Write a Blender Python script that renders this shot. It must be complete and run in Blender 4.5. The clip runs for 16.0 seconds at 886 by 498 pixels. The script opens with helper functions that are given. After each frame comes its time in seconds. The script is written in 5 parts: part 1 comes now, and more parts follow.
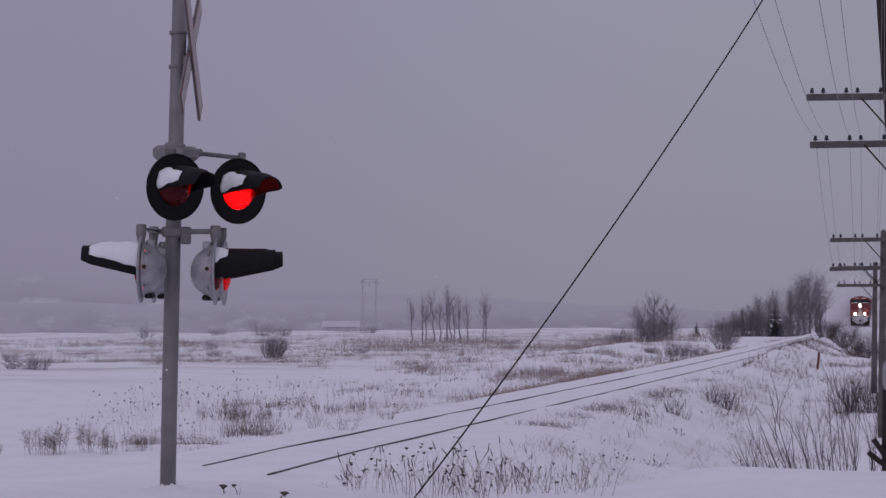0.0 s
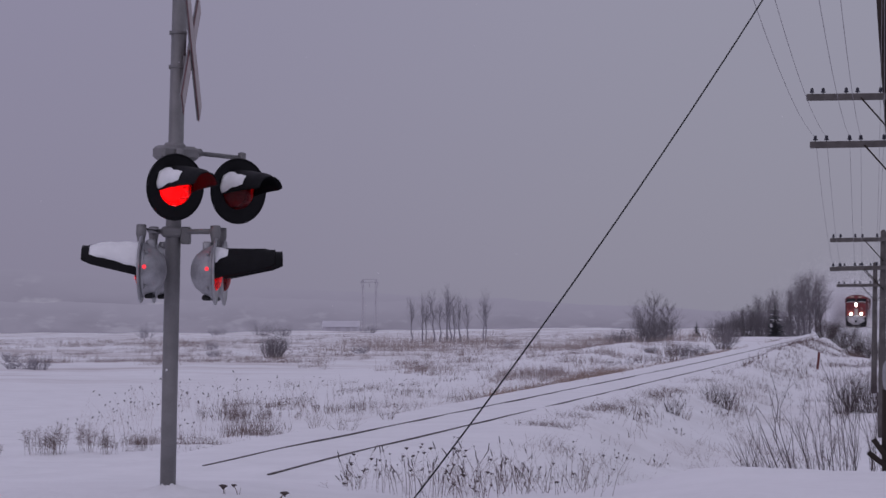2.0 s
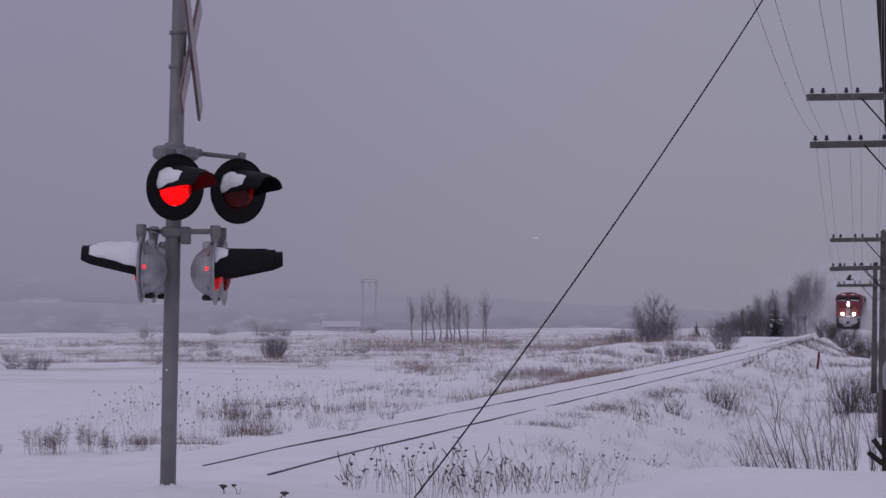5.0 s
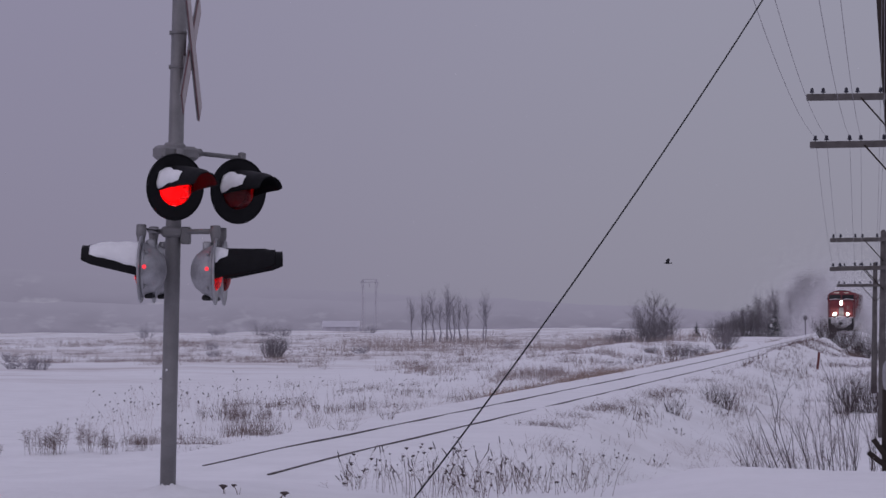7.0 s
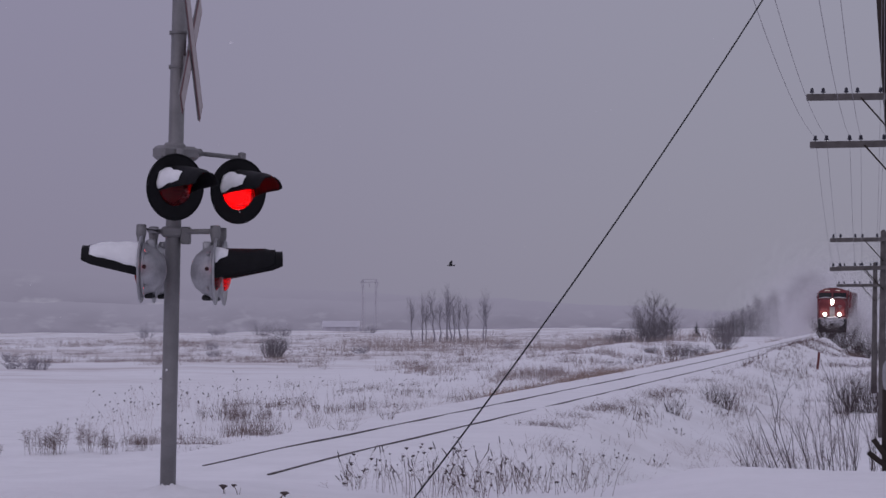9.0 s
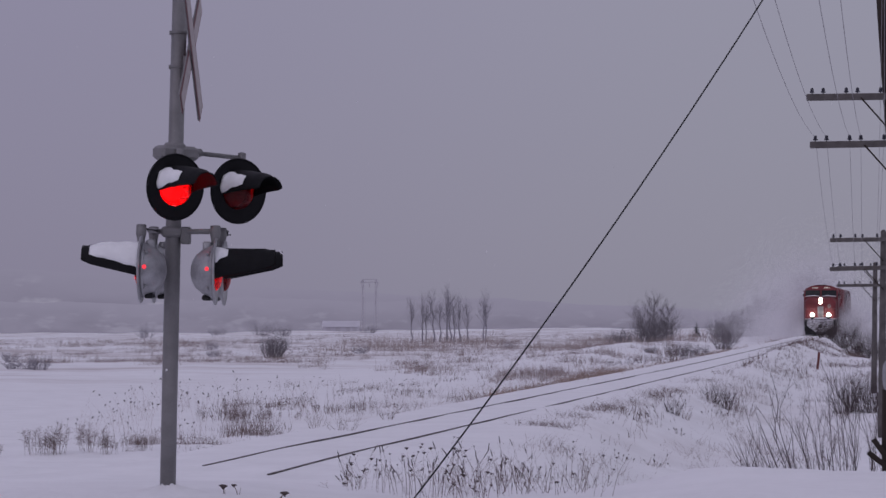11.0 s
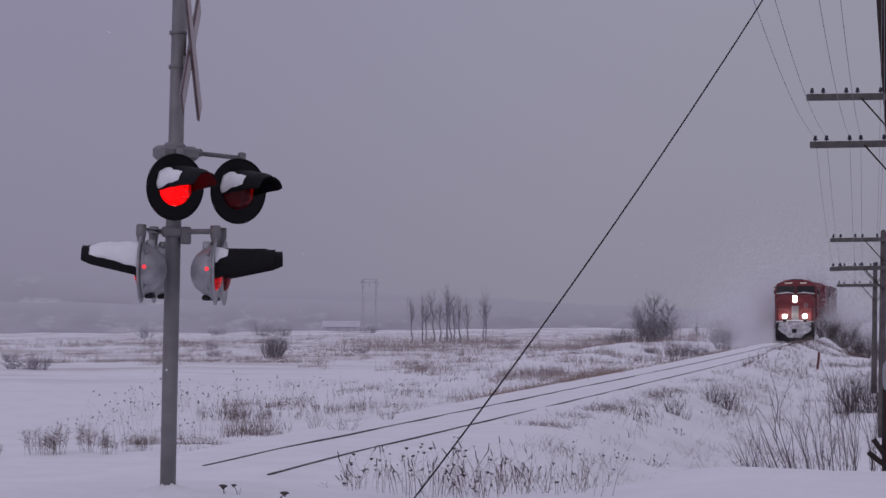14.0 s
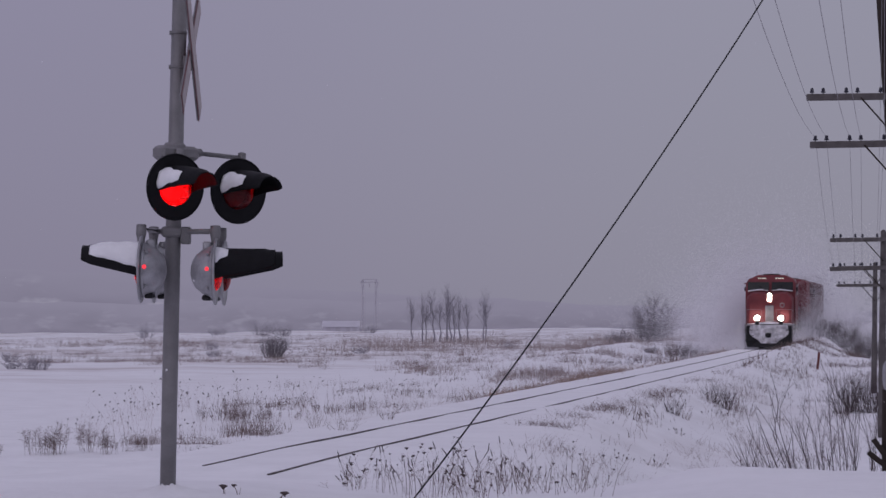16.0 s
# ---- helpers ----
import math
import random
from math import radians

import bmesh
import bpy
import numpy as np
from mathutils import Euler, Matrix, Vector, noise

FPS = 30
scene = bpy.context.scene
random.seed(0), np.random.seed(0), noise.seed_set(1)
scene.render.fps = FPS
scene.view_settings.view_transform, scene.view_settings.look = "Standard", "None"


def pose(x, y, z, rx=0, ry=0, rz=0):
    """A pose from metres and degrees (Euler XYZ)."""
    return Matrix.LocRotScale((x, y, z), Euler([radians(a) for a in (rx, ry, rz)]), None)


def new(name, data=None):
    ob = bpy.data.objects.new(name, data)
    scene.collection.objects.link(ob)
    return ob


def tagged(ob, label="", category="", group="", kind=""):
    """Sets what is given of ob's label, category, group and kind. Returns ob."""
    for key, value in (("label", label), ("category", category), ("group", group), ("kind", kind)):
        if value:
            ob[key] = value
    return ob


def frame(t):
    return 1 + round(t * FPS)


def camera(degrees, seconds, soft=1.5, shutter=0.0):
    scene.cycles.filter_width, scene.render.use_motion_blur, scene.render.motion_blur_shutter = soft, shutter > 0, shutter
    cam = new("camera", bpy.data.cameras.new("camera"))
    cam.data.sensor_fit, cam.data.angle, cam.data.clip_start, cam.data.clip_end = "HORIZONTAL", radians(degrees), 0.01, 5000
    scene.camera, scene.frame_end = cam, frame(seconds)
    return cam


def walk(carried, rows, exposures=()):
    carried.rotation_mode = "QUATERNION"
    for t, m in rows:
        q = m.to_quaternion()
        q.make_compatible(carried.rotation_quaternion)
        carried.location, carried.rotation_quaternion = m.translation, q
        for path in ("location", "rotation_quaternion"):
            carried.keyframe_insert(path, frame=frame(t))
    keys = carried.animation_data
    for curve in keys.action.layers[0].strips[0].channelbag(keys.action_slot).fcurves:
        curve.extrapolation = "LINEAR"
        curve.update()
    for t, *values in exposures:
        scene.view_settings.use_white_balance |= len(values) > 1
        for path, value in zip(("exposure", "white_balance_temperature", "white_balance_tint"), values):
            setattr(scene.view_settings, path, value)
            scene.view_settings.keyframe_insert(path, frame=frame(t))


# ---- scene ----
# ---------------- camera ----------------
EYE = 2.3                      # eye height over the rail head
cam = camera(19.77, 16.0, soft=1.5)
CAM_POSE = pose(0, 0, EYE, 90 + 1.44, 0, 0)
walk(cam, [(0.0, CAM_POSE), (16.0, CAM_POSE)], [(0.0, 0.0), (16.0, 0.0)])

# ---------------- world and light ----------------
world = bpy.data.worlds.new("overcast_winter_sky")
scene.world = world
world.use_nodes = True
wn, wl = world.node_tree.nodes, world.node_tree.links
wn.clear()
SUN_EL, SUN_ROT = radians(32), radians(215)
sky = wn.new("ShaderNodeTexSky")
sky.sky_type = "NISHITA"
sky.sun_disc = False
sky.sun_elevation, sky.sun_rotation = SUN_EL, SUN_ROT
bg_sky = wn.new("ShaderNodeBackground")
bg_sky.inputs["Strength"].default_value = 0.05
wl.new(sky.outputs[0], bg_sky.inputs["Color"])
tc = wn.new("ShaderNodeTexCoord")
sep = wn.new("ShaderNodeSeparateXYZ")
wl.new(tc.outputs["Generated"], sep.inputs[0])
up = wn.new("ShaderNodeMath")
up.operation, up.use_clamp = "MULTIPLY_ADD", False
cl = wn.new("ShaderNodeClamp")
wl.new(sep.outputs["Z"], cl.inputs[0])
wl.new(cl.outputs[0], up.inputs[0])
up.inputs[1].default_value, up.inputs[2].default_value = 1.0, 0.94
cloud = wn.new("ShaderNodeTexNoise")
cloud.inputs["Scale"].default_value, cloud.inputs["Detail"].default_value = 1.6, 3.0
wl.new(tc.outputs["Generated"], cloud.inputs["Vector"])
cm = wn.new("ShaderNodeMath")
cm.operation = "MULTIPLY_ADD"
wl.new(cloud.outputs[0], cm.inputs[0])
cm.inputs[1].default_value, cm.inputs[2].default_value = 0.24, 0.88
mul = wn.new("ShaderNodeMath")
mul.operation = "MULTIPLY"
wl.new(up.outputs[0], mul.inputs[0])
wl.new(cm.outputs[0], mul.inputs[1])
bg_cloud = wn.new("ShaderNodeBackground")
# thicker, more violet cloud to one side, thinner and greyer to the other
thick = wn.new("ShaderNodeMapRange")
thick.inputs["From Min"].default_value, thick.inputs["From Max"].default_value = -0.2, 0.2
thick.interpolation_type = "SMOOTHSTEP"
wl.new(sep.outputs["X"], thick.inputs["Value"])
tint = wn.new("ShaderNodeMixRGB")
tint.inputs[1].default_value, tint.inputs[2].default_value = (0.250, 0.231, 0.329, 1), (0.277, 0.268, 0.343, 1)
wl.new(thick.outputs[0], tint.inputs[0])
wl.new(tint.outputs[0], bg_cloud.inputs["Color"])
wl.new(mul.outputs[0], bg_cloud.inputs["Strength"])
mixw = wn.new("ShaderNodeMixShader")
mixw.inputs[0].default_value = 0.95
wl.new(bg_sky.outputs[0], mixw.inputs[1])
wl.new(bg_cloud.outputs[0], mixw.inputs[2])
wout = wn.new("ShaderNodeOutputWorld")
wl.new(mixw.outputs[0], wout.inputs[0])

sun_data = bpy.data.lights.new("sun_behind_cloud", "SUN")
sun_data.energy, sun_data.angle, sun_data.color = 0.25, radians(40), (1.0, 0.95, 0.97)
sun = new("sun_behind_cloud", sun_data)
sun.rotation_euler = (radians(58), 0, radians(-35))


# ---------------- materials ----------------
def mat(name, color, rough=0.7, metal=0.0, vary=0.25, scale=8.0, fine=60.0, bump=0.2, dist=0.01, color2=None, per_object=False, emit=None, strength=0.0, spec=0.3):
    m = bpy.data.materials.new(name)
    m.use_nodes = True
    n, l = m.node_tree.nodes, m.node_tree.links
    b = n["Principled BSDF"]
    b.inputs["Roughness"].default_value, b.inputs["Metallic"].default_value = rough, metal
    b.inputs["Specular IOR Level"].default_value = spec
    co = n.new("ShaderNodeTexCoord")
    n1, n2 = n.new("ShaderNodeTexNoise"), n.new("ShaderNodeTexNoise")
    for nn, s in ((n1, scale), (n2, fine)):
        nn.inputs["Scale"].default_value, nn.inputs["Detail"].default_value = s, 4.0
        l.new(co.outputs["Object"], nn.inputs["Vector"])
    add = n.new("ShaderNodeMath")
    add.operation = "MULTIPLY_ADD"
    l.new(n2.outputs[0], add.inputs[0])
    add.inputs[1].default_value = 0.4
    l.new(n1.outputs[0], add.inputs[2])
    ramp = n.new("ShaderNodeValToRGB")
    e = ramp.color_ramp.elements
    c2 = color2 or [c * (1 - vary) for c in color]
    e[0].position, e[1].position = 0.45, 0.95
    e[0].color, e[1].color = (*c2, 1), (*[min(1, c * (1 + vary * 0.5)) for c in color], 1)
    l.new(add.outputs[0], ramp.inputs[0])
    l.new(ramp.outputs[0], b.inputs["Base Color"])
    if bump:
        bp = n.new("ShaderNodeBump")
        bp.inputs["Strength"].default_value, bp.inputs["Distance"].default_value = bump, dist
        l.new(add.outputs[0], bp.inputs["Height"])
        l.new(bp.outputs[0], b.inputs["Normal"])
    if emit:
        b.inputs["Emission Color"].default_value, b.inputs["Emission Strength"].default_value = (*emit, 1), strength
    return m


def snow_ground():
    m = mat("trodden_and_drifted_snow", (0.86, 0.86, 0.88), 0.75, 0, 0.07, 0.8, 7.0, 0.75, 0.06)
    n, l = m.node_tree.nodes, m.node_tree.links
    b = n["Principled BSDF"]
    # straw and soil showing through thin snow, in wind-drawn bands of the open field
    co = n["Texture Coordinate"]
    mp = n.new("ShaderNodeMapping")
    mp.inputs["Scale"].default_value = (0.045, 0.17, 1)
    l.new(co.outputs["Object"], mp.inputs[0])
    big = n.new("ShaderNodeTexNoise")
    big.inputs["Scale"].default_value, big.inputs["Detail"].default_value = 1.0, 8.0
    big.inputs["Roughness"].default_value = 0.62
    l.new(mp.outputs[0], big.inputs["Vector"])
    r = n.new("ShaderNodeValToRGB")
    r.color_ramp.elements[0].position, r.color_ramp.elements[1].position = 0.47, 0.68
    l.new(big.outputs[0], r.inputs[0])
    at = n.new("ShaderNodeAttribute")
    at.attribute_name = "stubble"
    k = n.new("ShaderNodeMath")
    k.operation = "MULTIPLY"
    r.color_ramp.elements[1].color = (0.7, 0.7, 0.7, 1)
    l.new(r.outputs[0], k.inputs[0])
    l.new(at.outputs["Fac"], k.inputs[1])
    mx = n.new("ShaderNodeMixRGB")
    mx.inputs[2].default_value = (0.30, 0.215, 0.19, 1)
    src = b.inputs["Base Color"].links[0].from_socket
    l.new(k.outputs[0], mx.inputs[0])
    l.new(src, mx.inputs[1])
    l.new(mx.outputs[0], b.inputs["Base Color"])
    return m


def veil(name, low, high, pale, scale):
    """Far hills: a plain backdrop, haze and daylight put into its glowing colour."""
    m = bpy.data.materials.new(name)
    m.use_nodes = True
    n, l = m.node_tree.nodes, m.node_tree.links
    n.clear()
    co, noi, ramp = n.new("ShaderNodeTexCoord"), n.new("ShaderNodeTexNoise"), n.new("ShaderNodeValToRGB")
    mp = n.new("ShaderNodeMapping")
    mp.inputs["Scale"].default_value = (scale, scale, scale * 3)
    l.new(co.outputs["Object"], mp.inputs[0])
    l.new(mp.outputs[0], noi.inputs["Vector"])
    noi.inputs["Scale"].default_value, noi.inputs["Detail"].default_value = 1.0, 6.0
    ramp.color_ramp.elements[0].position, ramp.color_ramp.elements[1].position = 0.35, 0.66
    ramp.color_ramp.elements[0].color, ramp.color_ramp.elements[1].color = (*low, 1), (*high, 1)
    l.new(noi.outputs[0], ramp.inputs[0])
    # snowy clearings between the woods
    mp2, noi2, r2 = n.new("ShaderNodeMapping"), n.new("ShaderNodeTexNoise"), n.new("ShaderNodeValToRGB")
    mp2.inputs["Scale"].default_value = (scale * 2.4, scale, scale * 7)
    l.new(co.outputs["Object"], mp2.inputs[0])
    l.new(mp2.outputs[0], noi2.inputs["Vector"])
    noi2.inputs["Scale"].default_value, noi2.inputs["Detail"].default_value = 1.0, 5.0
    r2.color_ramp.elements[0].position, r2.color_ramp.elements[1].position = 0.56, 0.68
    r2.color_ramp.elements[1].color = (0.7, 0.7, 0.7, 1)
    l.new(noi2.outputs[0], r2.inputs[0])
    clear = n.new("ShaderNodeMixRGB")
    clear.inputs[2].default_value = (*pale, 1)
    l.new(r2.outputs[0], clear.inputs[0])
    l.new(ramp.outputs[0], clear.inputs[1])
    # colour fades to the sky's with height, painting the haze of falling snow
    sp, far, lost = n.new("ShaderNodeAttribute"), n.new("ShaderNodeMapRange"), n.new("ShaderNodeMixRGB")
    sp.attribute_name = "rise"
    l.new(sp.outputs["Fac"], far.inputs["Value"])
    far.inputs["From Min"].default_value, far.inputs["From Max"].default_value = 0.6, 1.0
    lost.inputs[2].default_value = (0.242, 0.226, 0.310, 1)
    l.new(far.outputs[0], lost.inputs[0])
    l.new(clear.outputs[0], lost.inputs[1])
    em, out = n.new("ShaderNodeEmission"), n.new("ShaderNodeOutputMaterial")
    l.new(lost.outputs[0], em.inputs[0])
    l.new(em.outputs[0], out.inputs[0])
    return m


def glass_red(name, solid=0.35):
    m = bpy.data.materials.new(name)
    m.use_nodes = True
    n, l = m.node_tree.nodes, m.node_tree.links
    b, out = n["Principled BSDF"], n["Material Output"]
    b.inputs["Base Color"].default_value = (0.09, 0.008, 0.013, 1)
    b.inputs["Roughness"].default_value = 0.25
    tr, tl = n.new("ShaderNodeBsdfTransparent"), n.new("ShaderNodeBsdfTranslucent")
    m1, m2 = n.new("ShaderNodeMixShader"), n.new("ShaderNodeMixShader")
    tr.inputs[0].default_value = (1.0, 0.15, 0.16, 1)
    tl.inputs[0].default_value = (0.8, 0.05, 0.06, 1)
    m1.inputs[0].default_value, m2.inputs[0].default_value = 0.3, solid
    l.new(tr.outputs[0], m1.inputs[1])
    l.new(tl.outputs[0], m1.inputs[2])
    l.new(m1.outputs[0], m2.inputs[1])
    l.new(b.outputs[0], m2.inputs[2])
    l.new(m2.outputs[0], out.inputs[0])
    return m


SNOW = snow_ground()
SNOW_CAP = mat("clinging_snow", (0.86, 0.86, 0.88), 0.8, 0, 0.06, 14, 90, 0.5, 0.01)
GALV = mat("galvanised_steel", (0.23, 0.225, 0.23), 0.55, 0.35, 0.22, 5, 70, 0.12, 0.003)
ALU = mat("weathered_aluminium", (0.36, 0.36, 0.38), 0.45, 0.45, 0.3, 9, 80, 0.15, 0.003)
BLACK = mat("matt_black_paint", (0.009, 0.009, 0.011), 0.6, 0, 0.3, 12, 90, 0.15, 0.002, spec=0.15)
LENS = glass_red("red_roundel_lens")
LENS_RIB = glass_red("thick_red_lens_rib", 0.85)
LAMP_ON = mat("glowing_red_lamp", (0.9, 0.1, 0.1), 0.5, bump=0, emit=(1.0, 0.085, 0.1), strength=4.6)
LAMP_PEEP = mat("small_red_indicator", (0.6, 0.05, 0.06), 0.5, bump=0, emit=(1.0, 0.04, 0.06), strength=0.95)
LAMP_OFF = mat("unlit_lamp_back", (0.04, 0.01, 0.012), 0.5, bump=0)
SIGN_WHITE = mat("dulled_white_sign_face", (0.38, 0.335, 0.34), 0.5, 0, 0.15, 7, 50, 0.05, 0.002)
SIGN_RED = mat("faded_red_border", (0.15, 0.065, 0.07), 0.5, 0, 0.2, 9, 60, 0.05, 0.002)
RUST = mat("rusty_rail_steel", (0.075, 0.06, 0.06), 0.6, 0.3, 0.35, 3, 40, 0.3, 0.004)
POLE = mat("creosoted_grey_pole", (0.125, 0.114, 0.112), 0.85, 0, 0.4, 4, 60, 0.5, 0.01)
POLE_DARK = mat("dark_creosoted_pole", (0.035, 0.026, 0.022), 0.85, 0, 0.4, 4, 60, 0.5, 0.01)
INSUL = mat("dark_glass_insulator", (0.03, 0.03, 0.045), 0.25, 0, 0.2, 20, 90, 0)
WIRE = mat("weathered_line_wire", (0.22, 0.21, 0.23), 0.6, 0.2, 0.2, 3, 30, 0)
CABLE = mat("black_guy_cable", (0.012, 0.012, 0.014), 0.6, 0.2, 0.2, 3, 30, 0)
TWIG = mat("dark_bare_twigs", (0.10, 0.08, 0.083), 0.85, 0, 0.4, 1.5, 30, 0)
# twigs get paler with distance: the haze is put into their base colour
TWIG_HAZE = mat("haze_tinted_twigs", (0.225, 0.208, 0.226), 0.9, 0, 0.3, 0.7, 9, 0)
TWIG_FAR_HAZE = mat("far_haze_tinted_twigs", (0.33, 0.315, 0.35), 0.9, 0, 0.25, 0.4, 6, 0)
SPRUCE = mat("snow_dusted_spruce", (0.075, 0.078, 0.085), 0.9, 0, 0.4, 0.9, 14, 0)
WEED_PALE = mat("frost_paled_weed_stalks", (0.52, 0.46, 0.46), 0.9, 0, 0.3, 1.5, 20, 0)
REED_GREY = mat("grey_brown_field_weeds", (0.27, 0.215, 0.21), 0.9, 0, 0.35, 0.5, 9, 0)
TWIG_DEEP = mat("dark_brown_bare_twigs", (0.065, 0.05, 0.05), 0.9, 0, 0.4, 1.5, 30, 0)
# field reeds paled like the far twigs, distance haze put into the colour
REED = mat("haze_paled_reeds", (0.43, 0.365, 0.35), 0.9, 0, 0.3, 0.6, 12, 0)
STRAW = mat("dry_straw_grass", (0.33, 0.245, 0.205), 0.9, 0, 0.4, 0.8, 20, 0)
DRYWEED = mat("dry_brown_weed", (0.20, 0.15, 0.14), 0.9, 0, 0.4, 2, 30, 0)
SEED = mat("dark_seed_heads", (0.10, 0.078, 0.078), 0.9, 0, 0.4, 4, 50, 0)
STAKE = mat("rust_red_painted_stake", (0.16, 0.05, 0.045), 0.75, 0, 0.35, 6, 40, 0.2, 0.004)
LOCO_RED = mat("grimy_red_locomotive_paint", (0.18, 0.034, 0.041), 0.6, 0, 0.45, 0.9, 11, 0.1, 0.004)
LOCO_BLACK = mat("sooty_black_underframe", (0.02, 0.02, 0.022), 0.7, 0, 0.3, 2, 20, 0.2, 0.01)
# trailing engine's red is greyed: its haze is put into the colour
LOCO_HAZED = mat("haze_greyed_red_paint", (0.16, 0.10, 0.105), 0.8, 0, 0.5, 0.8, 7, 0.2, 0.01, color2=(0.07, 0.035, 0.037))
LOCO_GREY = mat("snow_caked_steel", (0.3, 0.28, 0.29), 0.8, 0, 0.5, 1.6, 14, 0.3, 0.02)
PACKED = mat("packed_dirty_snow", (0.66, 0.65, 0.68), 0.85, 0, 0.6, 3.5, 18, 0.6, 0.03, color2=(0.2, 0.19, 0.2))
WINDSHIELD = mat("dark_cab_glass", (0.012, 0.013, 0.016), 0.2, 0, 0.1, 2, 10, 0, spec=0.3)
BULB = mat("glowing_headlight", (1, 0.95, 0.9), 0.3, bump=0, emit=(1.0, 0.93, 0.82), strength=30)
NUMBER = mat("lit_number_board_bars", (0.8, 0.8, 0.75), 0.5, bump=0, emit=(1.0, 0.9, 0.75), strength=0.5)
# barn and tower base colours are raised to carry the distance haze
BARN_ROOF = mat("haze_tinted_snowy_roof", (0.60, 0.585, 0.64), 0.8, 0, 0.08, 0.3, 4, 0)
BARN_WALL = mat("haze_tinted_boards", (0.56, 0.54, 0.60), 0.8, 0, 0.1, 0.3, 4, 0)
TOWER = mat("haze_tinted_steel", (0.5, 0.48, 0.53), 0.8, 0, 0.1, 0.5, 5, 0)
FLAKE = bpy.data.materials.new("blown_snow")
FLAKE.use_nodes = True
_n, _l = FLAKE.node_tree.nodes, FLAKE.node_tree.links
_b = _n["Principled BSDF"]
_b.inputs["Base Color"].default_value, _b.inputs["Roughness"].default_value = (0.84, 0.83, 0.85, 1), 1.0
_t, _m = _n.new("ShaderNodeBsdfTranslucent"), _n.new("ShaderNodeMixShader")
_t.inputs[0].default_value = (0.86, 0.85, 0.87, 1)
_l.new(_b.outputs[0], _m.inputs[1])
_l.new(_t.outputs[0], _m.inputs[2])
_l.new(_m.outputs[0], _n["Material Output"].inputs[0])
BIRD_BLACK = mat("black_plumage", (0.03, 0.03, 0.034), 0.7, bump=0)


# ---------------- mesh helpers ----------------
class Mesh:
    def __init__(self):
        self.v, self.f, self.mi = [], [], []

    def face(self, *pts, mi=0):
        b = len(self.v)
        self.v.extend(tuple(p) for p in pts)
        self.f.append(tuple(range(b, b + len(pts))))
        self.mi.append(mi)

    def grid(self, rows, close_u=False, cap=False, mi=0):
        """Rows of points, skinned."""
        b, nu = len(self.v), len(rows[0])
        for r in rows:
            self.v.extend(tuple(p) for p in r)
        for i in range(len(rows) - 1):
            for j in range(nu if close_u else nu - 1):
                k = (j + 1) % nu
                self.f.append((b + i * nu + j, b + i * nu + k, b + (i + 1) * nu + k, b + (i + 1) * nu + j))
                self.mi.append(mi)
        if cap:
            self.f.append(tuple(b + j for j in reversed(range(nu))))
            self.f.append(tuple(b + (len(rows) - 1) * nu + j for j in range(nu)))
            self.mi += [mi, mi]
        return self

    def tube(self, pts, radii, sides=8, cap=True, mi=0):
        pts = [Vector(p) for p in pts]
        rows = []
        for i, p in enumerate(pts):
            d = (pts[min(i + 1, len(pts) - 1)] - pts[max(i - 1, 0)])
            if d.length < 1e-9:
                d = Vector((0, 0, 1))
            d.normalize()
            ref = Vector((1, 0, 0)) if abs(d.x) < 0.8 else Vector((0, 1, 0))
            a = d.cross(ref).normalized()
            c = d.cross(a)
            r = radii[i] if hasattr(radii, "__len__") else radii
            rows.append([p + (a * math.cos(q) + c * math.sin(q)) * r for q in [2 * math.pi * j / sides for j in range(sides)]])
        return self.grid(rows, True, cap, mi)

    def box(self, x0, x1, y0, y1, z0, z1, b=0.0, m=None, mi=0):
        """A box with chamfered upright and lying edges."""
        b = min(b, (x1 - x0) * 0.45, (y1 - y0) * 0.45, (z1 - z0) * 0.45)
        def ring(z, i):
            return [(x0 + i + b, y0 + i, z), (x1 - i - b, y0 + i, z), (x1 - i, y0 + i + b, z), (x1 - i, y1 - i - b, z),
                    (x1 - i - b, y1 - i, z), (x0 + i + b, y1 - i, z), (x0 + i, y1 - i - b, z), (x0 + i, y0 + i + b, z)]
        if b > 0:
            rows = [ring(z0, b * 0.9), ring(z0 + b, 0), ring(z1 - b, 0), ring(z1, b * 0.9)]
        else:
            rows = [[(x0, y0, z), (x1, y0, z), (x1, y1, z), (x0, y1, z)] for z in (z0, z1)]
        if m is not None:
            rows = [[m @ Vector(p) for p in r] for r in rows]
        return self.grid(rows, True, True, mi)

    def lathe(self, prof, axis="z", sides=24, at=(0, 0, 0), cap=True, mi=0):
        rows = []
        for r, h in prof:
            row = []
            for j in range(sides):
                q = 2 * math.pi * j / sides
                c, s = r * math.cos(q), r * math.sin(q)
                p = {"z": (c, s, h), "y": (c, h, s), "x": (h, c, s)}[axis]
                row.append((p[0] + at[0], p[1] + at[1], p[2] + at[2]))
            rows.append(row)
        return self.grid(rows, True, cap, mi)

    def data(self, name, mats, smooth=False):
        me = bpy.data.meshes.new(name)
        me.from_pydata(self.v, [], self.f)
        for m in mats if isinstance(mats, (list, tuple)) else [mats]:
            me.materials.append(m)
        if any(self.mi):
            me.polygons.foreach_set("material_index", self.mi)
        if smooth:
            me.polygons.foreach_set("use_smooth", [True] * len(me.polygons))
        me.update()
        return me


def fix_normals(me):
    bm = bmesh.new()
    bm.from_mesh(me)
    bmesh.ops.recalc_face_normals(bm, faces=bm.faces)
    bm.to_mesh(me)
    bm.free()


